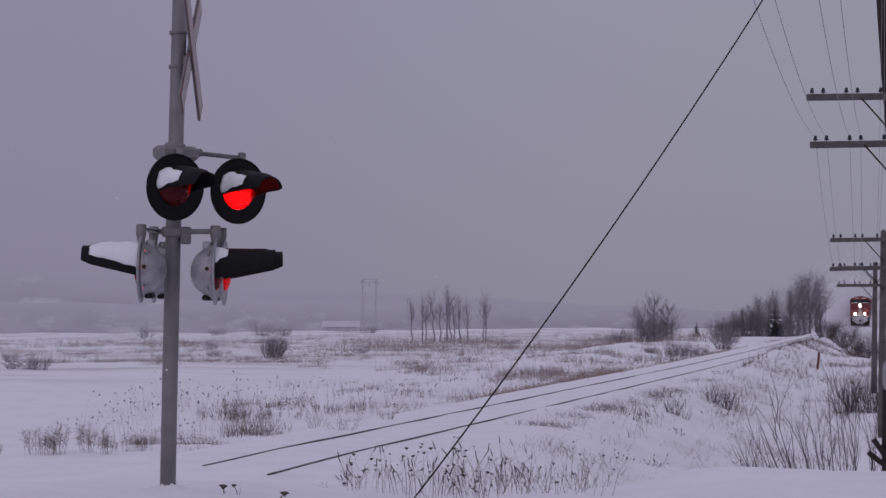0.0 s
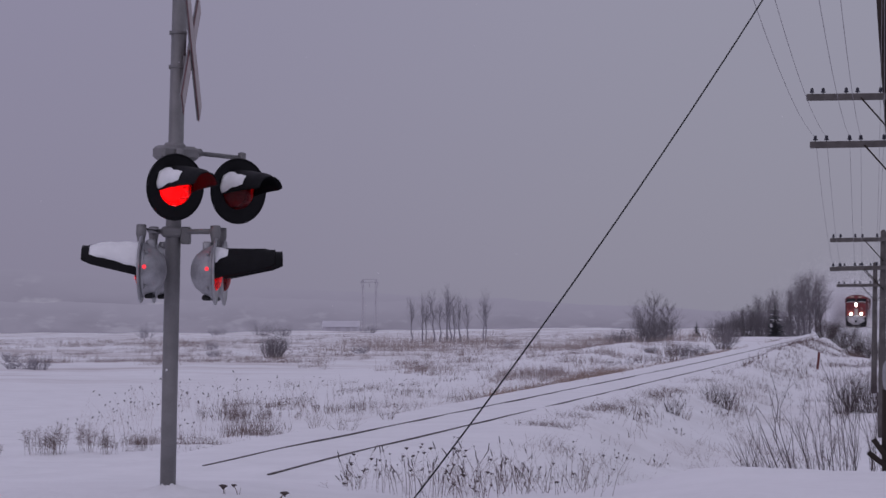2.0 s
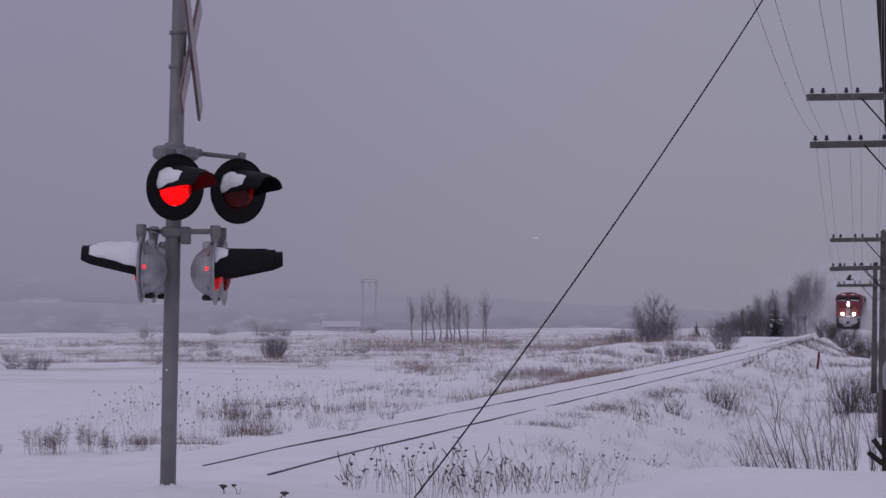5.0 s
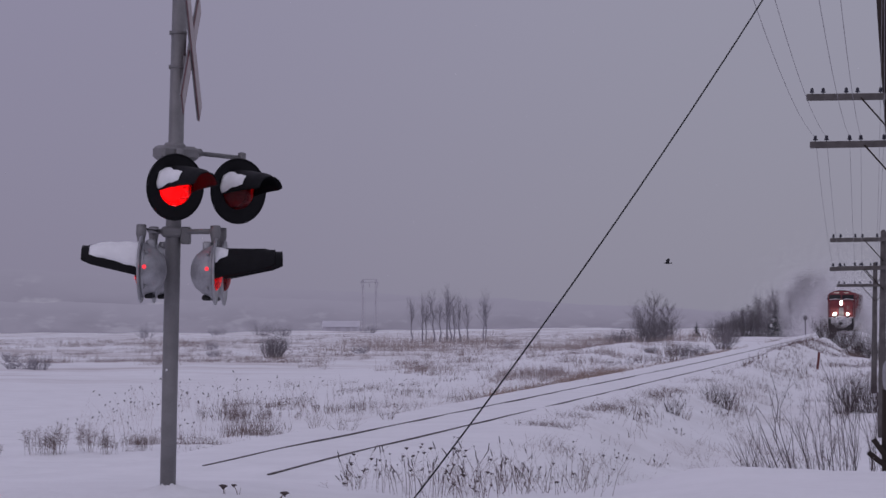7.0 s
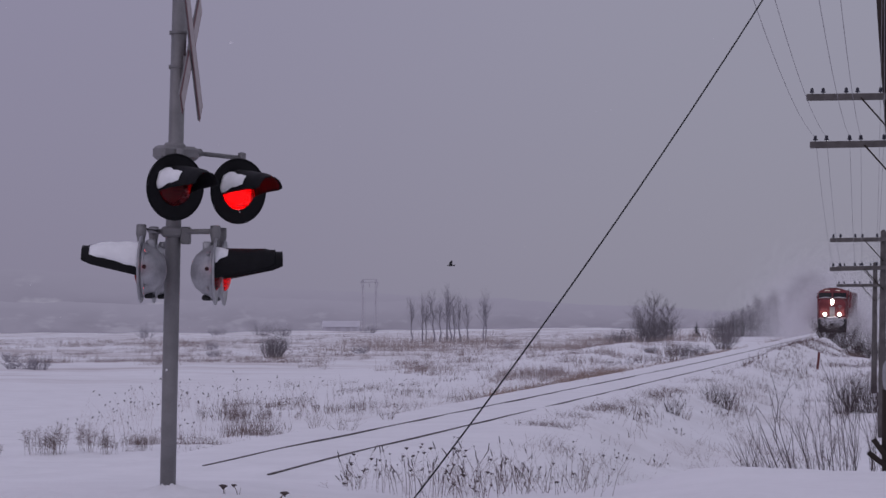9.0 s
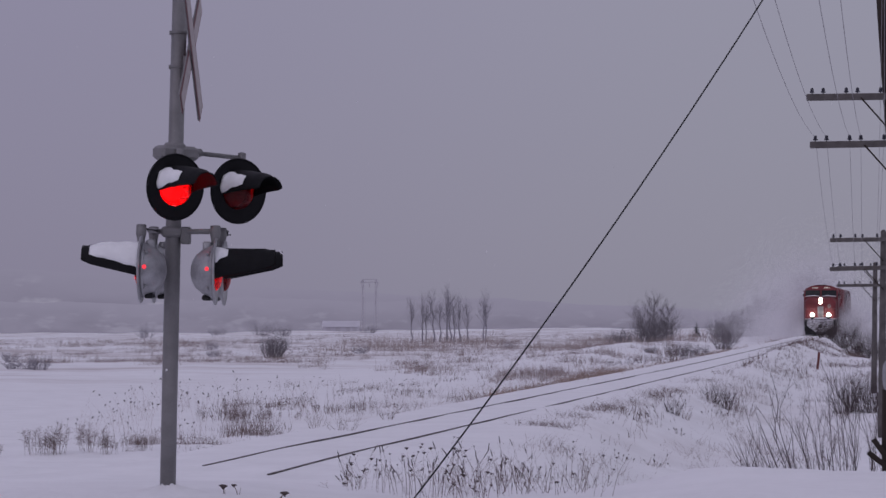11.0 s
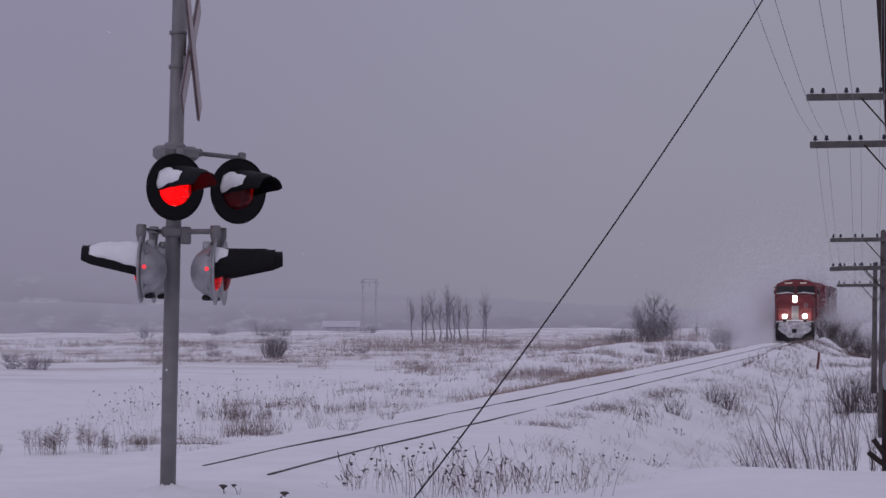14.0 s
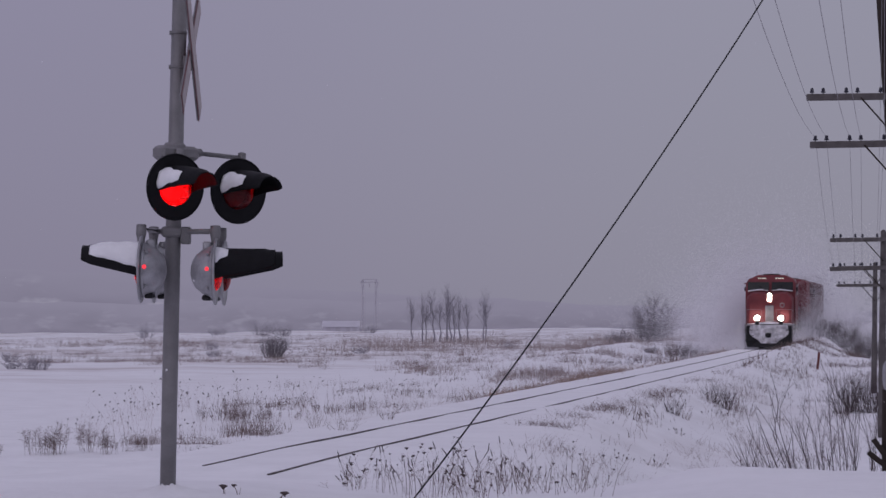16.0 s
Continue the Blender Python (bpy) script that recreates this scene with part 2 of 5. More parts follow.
def part(name, mesh, mats, parent, label="", m=None, smooth=False):
    me = mesh.data(name, mats, smooth) if isinstance(mesh, Mesh) else mesh
    if isinstance(mesh, Mesh) and len(me.polygons) < 3000:
        fix_normals(me)
    ob = new(name, me)
    ob.parent = parent
    if m is not None:
        ob.matrix_basis = m
    if label:
        tagged(ob, label)
    return ob


def thing(name, m, label, category, group="", kind=""):
    ob = new(name)
    ob.empty_display_size = 0.2
    ob.matrix_basis = m
    return tagged(ob, label, category, group, kind)


def solo(name, mesh, mats, label, category, group="", kind="", m=None, smooth=False):
    ob = part(name, mesh, mats, None, "", m, smooth)
    return tagged(ob, label, category, group, kind)


# ---------------- plan ----------------
def track_x(y):
    return -10.647 + 0.19952 * y + -2.147e-05 * y * y


def track_z(y):
    """The line climbs a little along its way."""
    return 0.22 * smooth01(100, 260, y)


def smooth01(a, b, t):
    t = max(0.0, min(1.0, (t - a) / (b - a)))
    return t * t * (3 - 2 * t)


def ground_z(x, y):
    d = x - track_x(y)
    n1 = noise.noise((x * 0.05, y * 0.05, 3.1))
    n2 = noise.noise((x * 0.3, y * 0.3, 7.7)) * (1 - 0.7 * smooth01(88, 106, y) * (1 - smooth01(190, 220, y)))
    if d > 0:
        off = smooth01(2.0, 5.6, d)
        # ditch kept shallow by the road bank to fit the camera's view
        deep = max(smooth01(44, 82, y), smooth01(1.2, 4.2, x))
        p = -0.02 - (0.16 + 0.89 * deep) * off + off * (0.22 * n1 * deep + 0.07 * n2)
        # embankment shoulder widened here, shaped to fit the camera's view
        p += 0.95 * smooth01(1.9, 3.2, d) * smooth01(94, 116, y) * (1 - smooth01(0.0, 3.6, d - 8.2 * (190 - y) / 76)) * (1 - smooth01(180, 192, y))
        p += 1.3 * smooth01(9, 24, d) * smooth01(150, 240, y)
    else:
        off = smooth01(2.0, 4.6, -d)
        p = -0.02 - 0.95 * off + off * (0.22 * n1 + 0.07 * n2)
        p -= 0.25 * smooth01(8, 30, -d)
    n3 = noise.noise((x * 0.9, y * 0.25, 1.7))
    p += (0.016 * n3 + 0.014 * n2) * (1 - off)
    p += track_z(y) * math.exp(-max(0.0, abs(d) - 2.5) / 9.0)
    p += 0.5 * n1 * smooth01(330, 470, y)
    # open field lowered on one side to fit the camera's view, with wind-packed drifts
    p -= 1.15 * smooth01(35, -75, x) * smooth01(230, 450, y)
    f = smooth01(-7, -16, d) * smooth01(110, 150, y)
    if f > 0:
        p += f * (0.17 * noise.noise((x * 0.11, y * 0.045, 21.0)) + 0.09 * noise.noise((x * 0.35, y * 0.12, 33.0)))
    # low bank along the far side of the line
    p += 0.72 * math.exp(-((d + 13.5 + 2.0 * n1) / 4.2) ** 2) * smooth01(140, 190, y) * (1 - smooth01(258, 286, y))
    # lumps and hollows of the near slopes
    g = smooth01(2.2, 4.0, abs(d)) * (1 - smooth01(84, 104, y)) * smooth01(44, 52, y)
    if g > 0:
        p += g * (0.10 * noise.noise((x * 0.85, y * 0.32, 14.0)) + 0.05 * noise.noise((x * 2.1, y * 0.8, 15.0)))
    # ground dropped far out so the field's edge fits the camera's view
    p -= smooth01(480, 1500, y) * 9.5
    # the road comes up from the crossing to a ploughed bank
    if y < 44:
        road = smooth01(44, 36, y) if x < 0.5 else 0.0
        road *= 1 - smooth01(-1.5, 0.5, x)
        p = p + (-0.05 + 0.02 * n2 - p) * road
        e = smooth01(-1.5, 3.6, x)
        wob = 0.7 * noise.noise((x * 0.55, 0.0, 8.8)) + 0.25 * noise.noise((x * 2.1, 0.0, 1.8))
        k = smooth01(23.6 + 3.0 * e + wob * e, 35.5 - 3.2 * e + wob, y)
        lin = max(0.0, min(1.0, (y - 22.0) / 16.0))
        k = k + (lin - k) * smooth01(-2.2, -0.8, x) * (1 - smooth01(1.0, 3.0, x))
        p = (0.66 + 0.035 * n2 + 0.02 * n3) * (1 - k) + p * k
    return p


def axis(spans):
    out = []
    for a, b, s in spans:
        n = max(1, round((b - a) / s))
        out += [a + (b - a) * i / n for i in range(n)]
    return out + [spans[-1][1]]


def build_ground():
    xs = axis([(-2500, -600, 120), (-600, -150, 25), (-150, -40, 4), (-40, -12, 0.8), (-12, 30, 0.3), (30, 70, 1.2), (70, 170, 5), (170, 600, 30), (600, 2500, 120)])
    ys = axis([(-400, -40, 40), (-40, 10, 4), (10, 70, 0.5), (70, 160, 1.0), (160, 330, 2.5), (330, 640, 8), (640, 1600, 40), (1600, 4000, 200)])
    m = Mesh()
    m.grid([[(x, y, ground_z(x, y)) for x in xs] for y in ys])
    me = m.data("ground", SNOW, True)
    at = me.attributes.new("stubble", "FLOAT", "POINT")
    val = []
    for x, y, z in m.v:
        d = x - track_x(y)
        w = smooth01(-14, -40, d) * smooth01(95, 190, y) + 0.35 * smooth01(60, 90, y) * smooth01(-2.6, -4.5, d) * (1 - smooth01(-6, -14, d))
        w += 0.25 * smooth01(2.4, 3.6, d) * (1 - smooth01(5, 9, d)) * smooth01(40, 60, y)
        val.append(min(1.0, w))
    at.data.foreach_set("value", val)
    tagged(new("ground", me), "snow-covered field, road bank and ditches with straw showing through", "ground", kind="structure")


build_ground()


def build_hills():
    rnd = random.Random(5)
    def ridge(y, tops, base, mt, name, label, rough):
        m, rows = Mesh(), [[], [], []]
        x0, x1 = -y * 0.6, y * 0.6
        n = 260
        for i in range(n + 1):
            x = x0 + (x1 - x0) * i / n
            u = 1000 * x / y + 174    # bearing in thousandths, from the left edge of the camera's view
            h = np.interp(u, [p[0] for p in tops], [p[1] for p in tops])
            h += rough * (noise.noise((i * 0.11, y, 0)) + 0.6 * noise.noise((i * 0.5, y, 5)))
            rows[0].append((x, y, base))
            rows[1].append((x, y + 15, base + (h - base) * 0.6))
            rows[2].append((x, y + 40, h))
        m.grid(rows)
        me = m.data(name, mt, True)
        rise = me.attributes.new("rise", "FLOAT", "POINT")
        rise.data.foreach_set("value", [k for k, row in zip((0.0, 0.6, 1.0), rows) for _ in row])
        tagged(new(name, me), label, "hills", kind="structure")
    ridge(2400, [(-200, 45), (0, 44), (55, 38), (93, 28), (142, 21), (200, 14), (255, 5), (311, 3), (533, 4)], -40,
          veil("hill_painted_haze", (0.184, 0.169, 0.238), (0.232, 0.216, 0.297), (0.325, 0.31, 0.40), 0.009), "backdrop_hill", "far hillside, haze of falling snow put into its glowing colour", 3)
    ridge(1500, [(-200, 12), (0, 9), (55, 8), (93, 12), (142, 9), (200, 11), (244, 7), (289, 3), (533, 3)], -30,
          veil("wood_painted_haze", (0.178, 0.164, 0.230), (0.225, 0.209, 0.288), (0.27, 0.255, 0.34), 0.03), "backdrop_wood", "far belt of woods, haze of falling snow put into its glowing colour", 1.8)


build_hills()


# ---------------- railway track ----------------
def build_track():
    tr = thing("railway_track", pose(0, 0, 0), "rusty steel rails barely clear of drifted snow", "railway track", kind="structure")
    ys = axis([(34, 120, 1.0), (120, 700, 6)])
    for off, y0 in ((0.75, 36.8), (-0.75, 38.2)):
        m, rows = Mesh(), []
        prof = [(-0.065, -0.17), (-0.065, -0.155), (-0.012, -0.13), (-0.012, -0.04), (-0.026, -0.03), (-0.026, -0.004), (-0.022, 0), (0.022, 0), (0.026, -0.004), (0.026, -0.03), (0.012, -0.04), (0.012, -0.13), (0.065, -0.155), (0.065, -0.17)]
        for y in ys:
            if y < y0:
                continue
            x = track_x(y) + off * 1.019
            low = 0.03 * (1 - smooth01(y0, y0 + 6, y)) + 0.008 * (0.3 + 0.5 * noise.noise((y * 0.3, off * 9, 2.0)) + 0.5 * noise.noise((y * 0.9, off * 9, 4.0)))
            rows.append([(x + px, y, pz - low + track_z(y)) for px, pz in prof])
        m.grid(rows, True, True)
        part("rail", m, RUST, tr)


build_track()


# ---------------- crossing signal ----------------
ROTORS = []          # (object, phase): glowing discs that turn in the lamps


def lamp_meshes():
    out = {}
    m = Mesh()     # round background with a rolled rim
    m.lathe([(0.172, 0.010), (0.295, 0.010), (0.305, 0.004), (0.305, -0.006), (0.297, -0.012), (0.285, -0.004), (0.172, -0.004), (0.172, 0.010)], "y", 40, cap=False)
    out["background"] = m
    def visor(base, tip, droop, lift=0.0):
        """Hooded tunnel visor, cut back below, with a short stepped lip."""
        v = Mesh()
        N, A = 12, 20
        outer, inner = [], []
        for i in range(N):
            s = i / (N - 1)
            r = 0.188 - 0.046 * s - (0.012 if s > 0.87 else 0.0)
            half = radians(base + (tip - base) * s - (8 * ((s - 0.8) / 0.2) ** 2 if s > 0.8 else 0))
            zc = 0.01 + lift + 0.04 * s - droop * s * s
            ro, ri = [], []
            for j in range(A + 1):
                q = -half + 2 * half * j / A
                y = -0.004 - 0.53 * s
                ro.append((r * math.sin(q), y, zc + r * math.cos(q)))
                ri.append(((r - 0.005) * math.sin(q), y, zc + (r - 0.005) * math.cos(q)))
            outer.append(ro)
            inner.append(ri)
        v.grid([o + list(reversed(i)) for o, i in zip(outer, inner)], True, True)
        return v
    out["hood"] = visor(106, 86, 0.036)
    out["hood_long"] = visor(118, 100, -0.012, 0.016)
    def cap(seed, s0, s1, lean, wide=76, deep=0.04, lift=0.0):
        c = Mesh()
        rnd = random.Random(seed)
        top, bot = [], []
        NS, NA = 14, 14
        for i in range(NS):
            t = i / (NS - 1)
            s = s0 + (s1 - s0) * t
            r = 0.188 - 0.046 * s
            w = radians(wide) * (1 - 0.55 * t) * (0.85 + 0.3 * noise.noise((t * 3, seed, 0)))
            a, b = [], []
            for j in range(NA + 1):
                k = -1 + 2 * j / NA
                q = lean + w * k
                e = max(0.0, (1 - k * k)) * min(1, (1 - t) * 4 + 0.02) * (0.75 + 0.5 * noise.noise((t * 4, k * 2, seed)))
                rr = r + 0.002 + deep * e
                y = -0.006 - 0.53 * s
                zc = 0.01 + lift + 0.04 * s
                a.append((rr * math.sin(q), y, zc + rr * math.cos(q)))
                b.append(((r - 0.003) * math.sin(q), y, zc + (r - 0.003) * math.cos(q)))
            top.append(a)
            bot.append(b)
        c.grid([a + list(reversed(b)) for a, b in zip(top, bot)], True, True)
        return c
    out["snow_small"] = cap(3, 0.0, 0.56, -1.12, 42, 0.03)
    out["snow_long"] = cap(8, 0.0, 0.86, 0.62, 74, 0.06, 0.016)
    out["snow_base"] = cap(12, 0.0, 0.21, -0.65, 40, 0.03, 0.016)
    m = Mesh()
    m.lathe([(0.171, 0.006), (0.169, -0.015), (0.145, -0.038), (0.09, -0.056), (0.04, -0.062), (0.004, -0.064)], "y", 32)
    out["lens"] = m
    m = Mesh()     # ribs of the lens
    for k in range(9):
        z = -0.132 + k * 0.033
        w = math.sqrt(max(0.0, 0.158 ** 2 - z * z))
        pts = [(x, -0.062 + 0.040 * ((x * x + z * z) / 0.025) - 0.002, z) for x in [w * q for q in (-1, -0.7, -0.35, 0, 0.35, 0.7, 1)]]
        m.tube(pts, 0.0035, 5)
    out["ribs"] = m
    m = Mesh()     # cast housing behind
    m.lathe([(0.225, 0.006), (0.246, 0.012), (0.246, 0.036), (0.232, 0.04), (0.226, 0.062), (0.2, 0.12), (0.15, 0.178), (0.09, 0.212), (0.04, 0.224), (0.004, 0.227)], "y", 32, cap=False)
    m.box(-0.04, 0.04, 0.04, 0.12, 0.17, 0.27, 0.012)
    for q in (40, 140, 220, 320):
        m.lathe([(0.012, 0.01), (0.014, 0.03), (0.004, 0.04)], "y", 8, at=(0.236 * math.cos(radians(q)), 0.036, 0.236 * math.sin(radians(q))))
    out["housing"] = m
    m = Mesh()     # latch under the housing
    m.box(-0.035, 0.035, 0.03, 0.12, -0.262, -0.212, 0.014)
    m.tube([(-0.05, 0.075, -0.238), (0.05, 0.075, -0.238)], 0.014, 8)
    out["latch"] = m
    for k in range(5):     # turning slats: one side glows
        m = Mesh()
        m.box(-0.165, 0.165, -0.002, 0.002, -0.0342, 0.0342)
        m.mi = [1] * len(m.mi)
        m.mi[0] = 0
        out["slat%d" % k] = m
    m = Mesh()
    m.lathe([(0.026, -0.02), (0.028, 0.02), (0.018, 0.026)], "x", 12)
    out["peep"] = m
    return out


LM = lamp_meshes()
LDATA = {}


def lamp_unit(parent, m, phase, back, snow, peep=0):
    def d(key, mats, smooth=True):
        if key not in LDATA:
            LDATA[key] = LM[key].data(key, mats, smooth)
            if not key.startswith("slat"):
                fix_normals(LDATA[key])
        return LDATA[key]
    bk = "background" if back is BLACK else "background_grey"
    LM["background_grey"] = LM["background"]
    lamp = part("signal_lamp", d(bk, [back], False), None, parent, "round signal lamp with a deep hood", m)
    part("hood", d("hood" if back is BLACK else "hood_long", [BLACK], back is BLACK), None, lamp)
    part("latch", d("latch", [LOCO_BLACK], False), None, lamp)
    part("lens", d("lens", [LENS]), None, lamp, "domed red ribbed lens")
    part("lens_rib", d("ribs", [LENS_RIB]), None, lamp)
    part("housing", d("housing", [ALU]), None, lamp, "grey cast housing with bolts")
    for k in range(5):
        rest = pose(0, 0.04, -0.14 + 0.07 * k)
        rot = part("lamp_slat", d("slat%d" % k, [LAMP_ON, LAMP_OFF], False), None, lamp, "glowing red lamp slat", rest)
        ROTORS.append((rot, rest, phase, True))
    if snow:
        part("snow_cap", d(snow, [SNOW_CAP]), None, lamp, "wet snow stuck to the hood")
    if peep:
        pm = Mesh()
        pm.lathe([(0.017, -0.012), (0.02, 0.0), (0.017, 0.012)], "x", 12)
        for i in range(len(pm.mi)):
            pm.mi[i] = 0
        n = 12
        pm.mi[-2], pm.mi[-1] = 1, 0
        pm.mi[0:n] = [1] * n
        p = part("peep_light", pm.data("peep_light", [LAMP_PEEP, LAMP_OFF]), None, lamp, "small red side indicator")
        ROTORS.append((p, pose(peep * 0.285, 0.055, 0.02, 0, 0, 0 if peep > 0 else 180), phase, False))
    return lamp


BLADES = []         # crossbuck boards that rock a little in the wind


def build_signal():
    S = thing("crossing_signal", pose(-2.518, 23.3, 0.66, 0, 1.0, 0), "grey steel railway crossing signal with flashing red lamps, snow on it", "crossing signal")
    m = Mesh()
    m.tube([(0, 0, -0.3), (0, 0, 1.0), (0.003, 0, 2.3), (0.028, 0, 5.2)], [0.073, 0.072, 0.071, 0.069], 28)
    part("mast", m, GALV, S, "galvanised round steel mast", smooth=True)
    m = Mesh()
    m.lathe([(0.071, 5.2), (0.078, 5.2), (0.076, 5.24), (0.03, 5.28), (0.004, 5.285)], "z", 20)
    part("mast_cap", m, GALV, S)
    for z in (4.2, 3.885, 4.54):
        m = Mesh()
        m.lathe([(0.069, z), (0.077, z + 0.003), (0.077, z + 0.022), (0.069, z + 0.026)], "z", 24, at=(0.017, 0, 0), cap=False)
        m.box(-0.068, -0.048, -0.02, 0.02, z - 0.008, z + 0.032, 0.004)
        part("mast_band", m, GALV, S)
    # plate bolts near the base
    for z, q in ((1.12, -60),):
        m = Mesh()
        c, s = 0.071 * math.cos(radians(q - 50)), 0.071 * math.sin(radians(q - 50))
        m.tube([(c, s, z), (c * 1.18, s * 1.18, z)], [0.01, 0.008], 8)
        part("bolt", m, SNOW_CAP, S)
    # drift round the foot
    m = Mesh()
    rows = []
    for i, (r, z) in enumerate([(0.55, -0.03), (0.4, 0.0), (0.25, 0.02), (0.13, 0.05), (0.07, 0.075)]):
        rows.append([(r * math.cos(q) * (1 + 0.2 * noise.noise((math.cos(q), math.sin(q), i))), r * math.sin(q), z + 0.045 * noise.noise((2 * math.cos(q), 2 * math.sin(q), 4)) * (i > 1)) for q in [2 * math.pi * j / 28 for j in range(28)]])
    m.grid(rows, True)
    part("foot_drift", m, SNOW, S, "small drift of snow round the mast", smooth=True)
    # crossbuck: two crossed boards, seen nearly edge-on
    turn = pose(0.15, -0.03, 4.03, 0, 0, 87.0)
    for a in (45, -45):
        m = Mesh()
        m.box(-0.114, 0.114, -0.003, 0.003, -0.74, 0.74, 0.002)
        blade = part("crossbuck_blade", m, SIGN_RED, S, "red-edged white crossing board, weathered", turn @ pose(0, 0.012 * (1 if a > 0 else -1), 0, 0, a, 0))
        BLADES.append((blade, a))
        m = Mesh()
        m.box(-0.085, 0.085, -0.0065, -0.0035, -0.71, 0.71, 0.001)
        part("face", m, SIGN_WHITE, blade)
        m = Mesh()
        for x in (-0.108, 0.092):
            m.box(x, x + 0.016, 0.003, 0.02, -0.73, 0.73, 0.003)
        part("back_flange", m, GALV, blade)
    m = Mesh()
    m.tube([(0.05, 0, 3.93), (0.13, -0.03, 3.93)], 0.02, 10)
    m.box(0.06, 0.1, -0.05, 0.05, 3.86, 4.0, 0.008)
    part("crossbuck_bracket", m, GALV, S)

    # upper arm with two lamps facing the road
    U = pose(0.0, 0.0, 0, 0, 0, 38)
    m = Mesh()
    m.box(-0.19, 0.22, -0.1, 0.1, 3.04, 3.17, 0.03, U)
    m.lathe([(0.085, 3.03), (0.1, 3.05), (0.1, 3.18), (0.085, 3.2)], "z", 20, cap=False)
    part("junction_box", m, GALV, S, "grey cast junction box clamped to the mast")
    m = Mesh()
    m.tube([U @ Vector((0.18, -0.03, 3.12)), U @ Vector((0.26, -0.03, 3.12)), U @ Vector((0.265, -0.03, 3.115)), U @ Vector((0.72, -0.03, 3.095))], [0.04, 0.04, 0.022, 0.022], 12)
    part("crossarm", m, GALV, S, smooth=True)
    for x, y, z0, z1 in ((0.72, -0.03, 3.14, 2.98), (-0.02, -0.12, 3.13, 2.95)):
        m = Mesh()
        m.tube([U @ Vector((x, y, z0 + 0.01)), U @ Vector((x, y, z0)), U @ Vector((x, y, z1))], [0.02, 0.038, 0.032], 12)
        part("arm_elbow", m, GALV, S, smooth=True)
    lamp_unit(S, pose(0.04, -0.26, 2.782, 0, 0, 38) @ pose(0, 0, 0, 2.5, 0, 0), "L", BLACK, "snow_small")
    lamp_unit(S, pose(0.577, -0.26 + 0.45, 2.776, 0, 0, 38) @ pose(0, 0, 0, 2.5, 0, 0), "R", BLACK, "snow_small")

    # lower arm, four lamps back to back
    m = Mesh()
    m.box(-0.1, 0.1, -0.1, 0.1, 2.335, 2.43, 0.02)
    m.box(0.08, 0.17, -0.1, 0.0, 2.27, 2.43, 0.012)
    part("arm_clamp", m, GALV, S, "bolted grey arm clamp")
    for y in (-0.06, 0.06):
        m = Mesh()
        m.tube([(-0.25, y * 5, 2.40), (-0.1, y, 2.385), (0.12, y, 2.385), (0.41, y * 5, 2.385)], 0.024, 12)
        part("crossarm", m, GALV, S, smooth=True)
    for x, y in ((-0.255, -0.3), (-0.21, 0.3), (0.415, -0.3), (0.42, 0.3)):
        m = Mesh()
        m.lathe([(0.02, 2.44), (0.045, 2.435), (0.048, 2.36), (0.03, 2.27), (0.032, 2.2)], "z", 14, at=(x, y, 0))
        part("arm_elbow", m, GALV, S, smooth=True)
    # hoods to the road's far side
    lamp_unit(S, pose(-0.24, -0.34, 2.03, 0, 0, -90), "L", ALU, "snow_long", 1)
    lamp_unit(S, pose(-0.20, 0.34, 2.03, 0, 0, -90), "R", ALU, "")
    lamp_unit(S, pose(0.43, -0.34, 2.02, 0, 0, 90), "L", ALU, "snow_base", -1)
    lamp_unit(S, pose(0.45, 0.34, 2.02, 0, 0, 90), "R", ALU, "")
    return S


SIGNAL = build_signal()


# ---------------- telegraph line ----------------
PINS = (-1.42, -1.22, -0.81, -0.61, -0.20, 0.20, 0.61, 0.81, 1.22, 1.42)


def pole_thing(x, y, top, arms, lean, mt, rad, label, turn):
    base = ground_z(x, y) - 0.1
    P = thing("telegraph_pole", pose(x, y, base, 0, lean, 0), label, "telegraph pole", "poles along the line")
    H = top - base
    m = Mesh()
    n = 9
    m.tube([(0.012 * noise.noise((i, y, 0)), 0, H * i / n) for i in range(n + 1)], [rad * (1 - 0.28 * i / n) for i in range(n + 1)], 16)
    m.tube([(0, 0, H), (0, 0, H + 0.06)], [rad * 0.72, rad * 0.3], 16)
    part("pole", m, mt, P, smooth=True)
    tips = []
    for k, (za, tilt) in enumerate(arms):
        h = za - base
        A = pose(0, -rad - 0.03, h, 0, tilt, turn)
        m = Mesh()
        m.box(-1.52, 1.52, -0.05, 0.05, -0.06, 0.06, 0.012)
        arm = part("crossarm", m, mt if mt is POLE else POLE, P, "weathered wooden crossarm", A)
        for i, px in enumerate(PINS):
            m = Mesh()
            m.lathe([(0.01, 0.05), (0.01, 0.08), (0.04, 0.08), (0.044, 0.10), (0.028, 0.115), (0.032, 0.135), (0.024, 0.16), (0.01, 0.17)], "z", 10, at=(px, 0, 0))
            part("insulator", m, INSUL, arm)
        for sx in (-1, 1):
            m = Mesh()
            m.tube([(sx * 0.55, -0.06, -0.02), (sx * 0.03, -0.02, -0.62)], 0.017, 6)
            part("brace", m, POLE_DARK, arm)
        M = pose(x, y, base, 0, lean, 0) @ A
        tips.append([M @ Vector((px, 0, 0.14)) for px in PINS])
    return P, tips


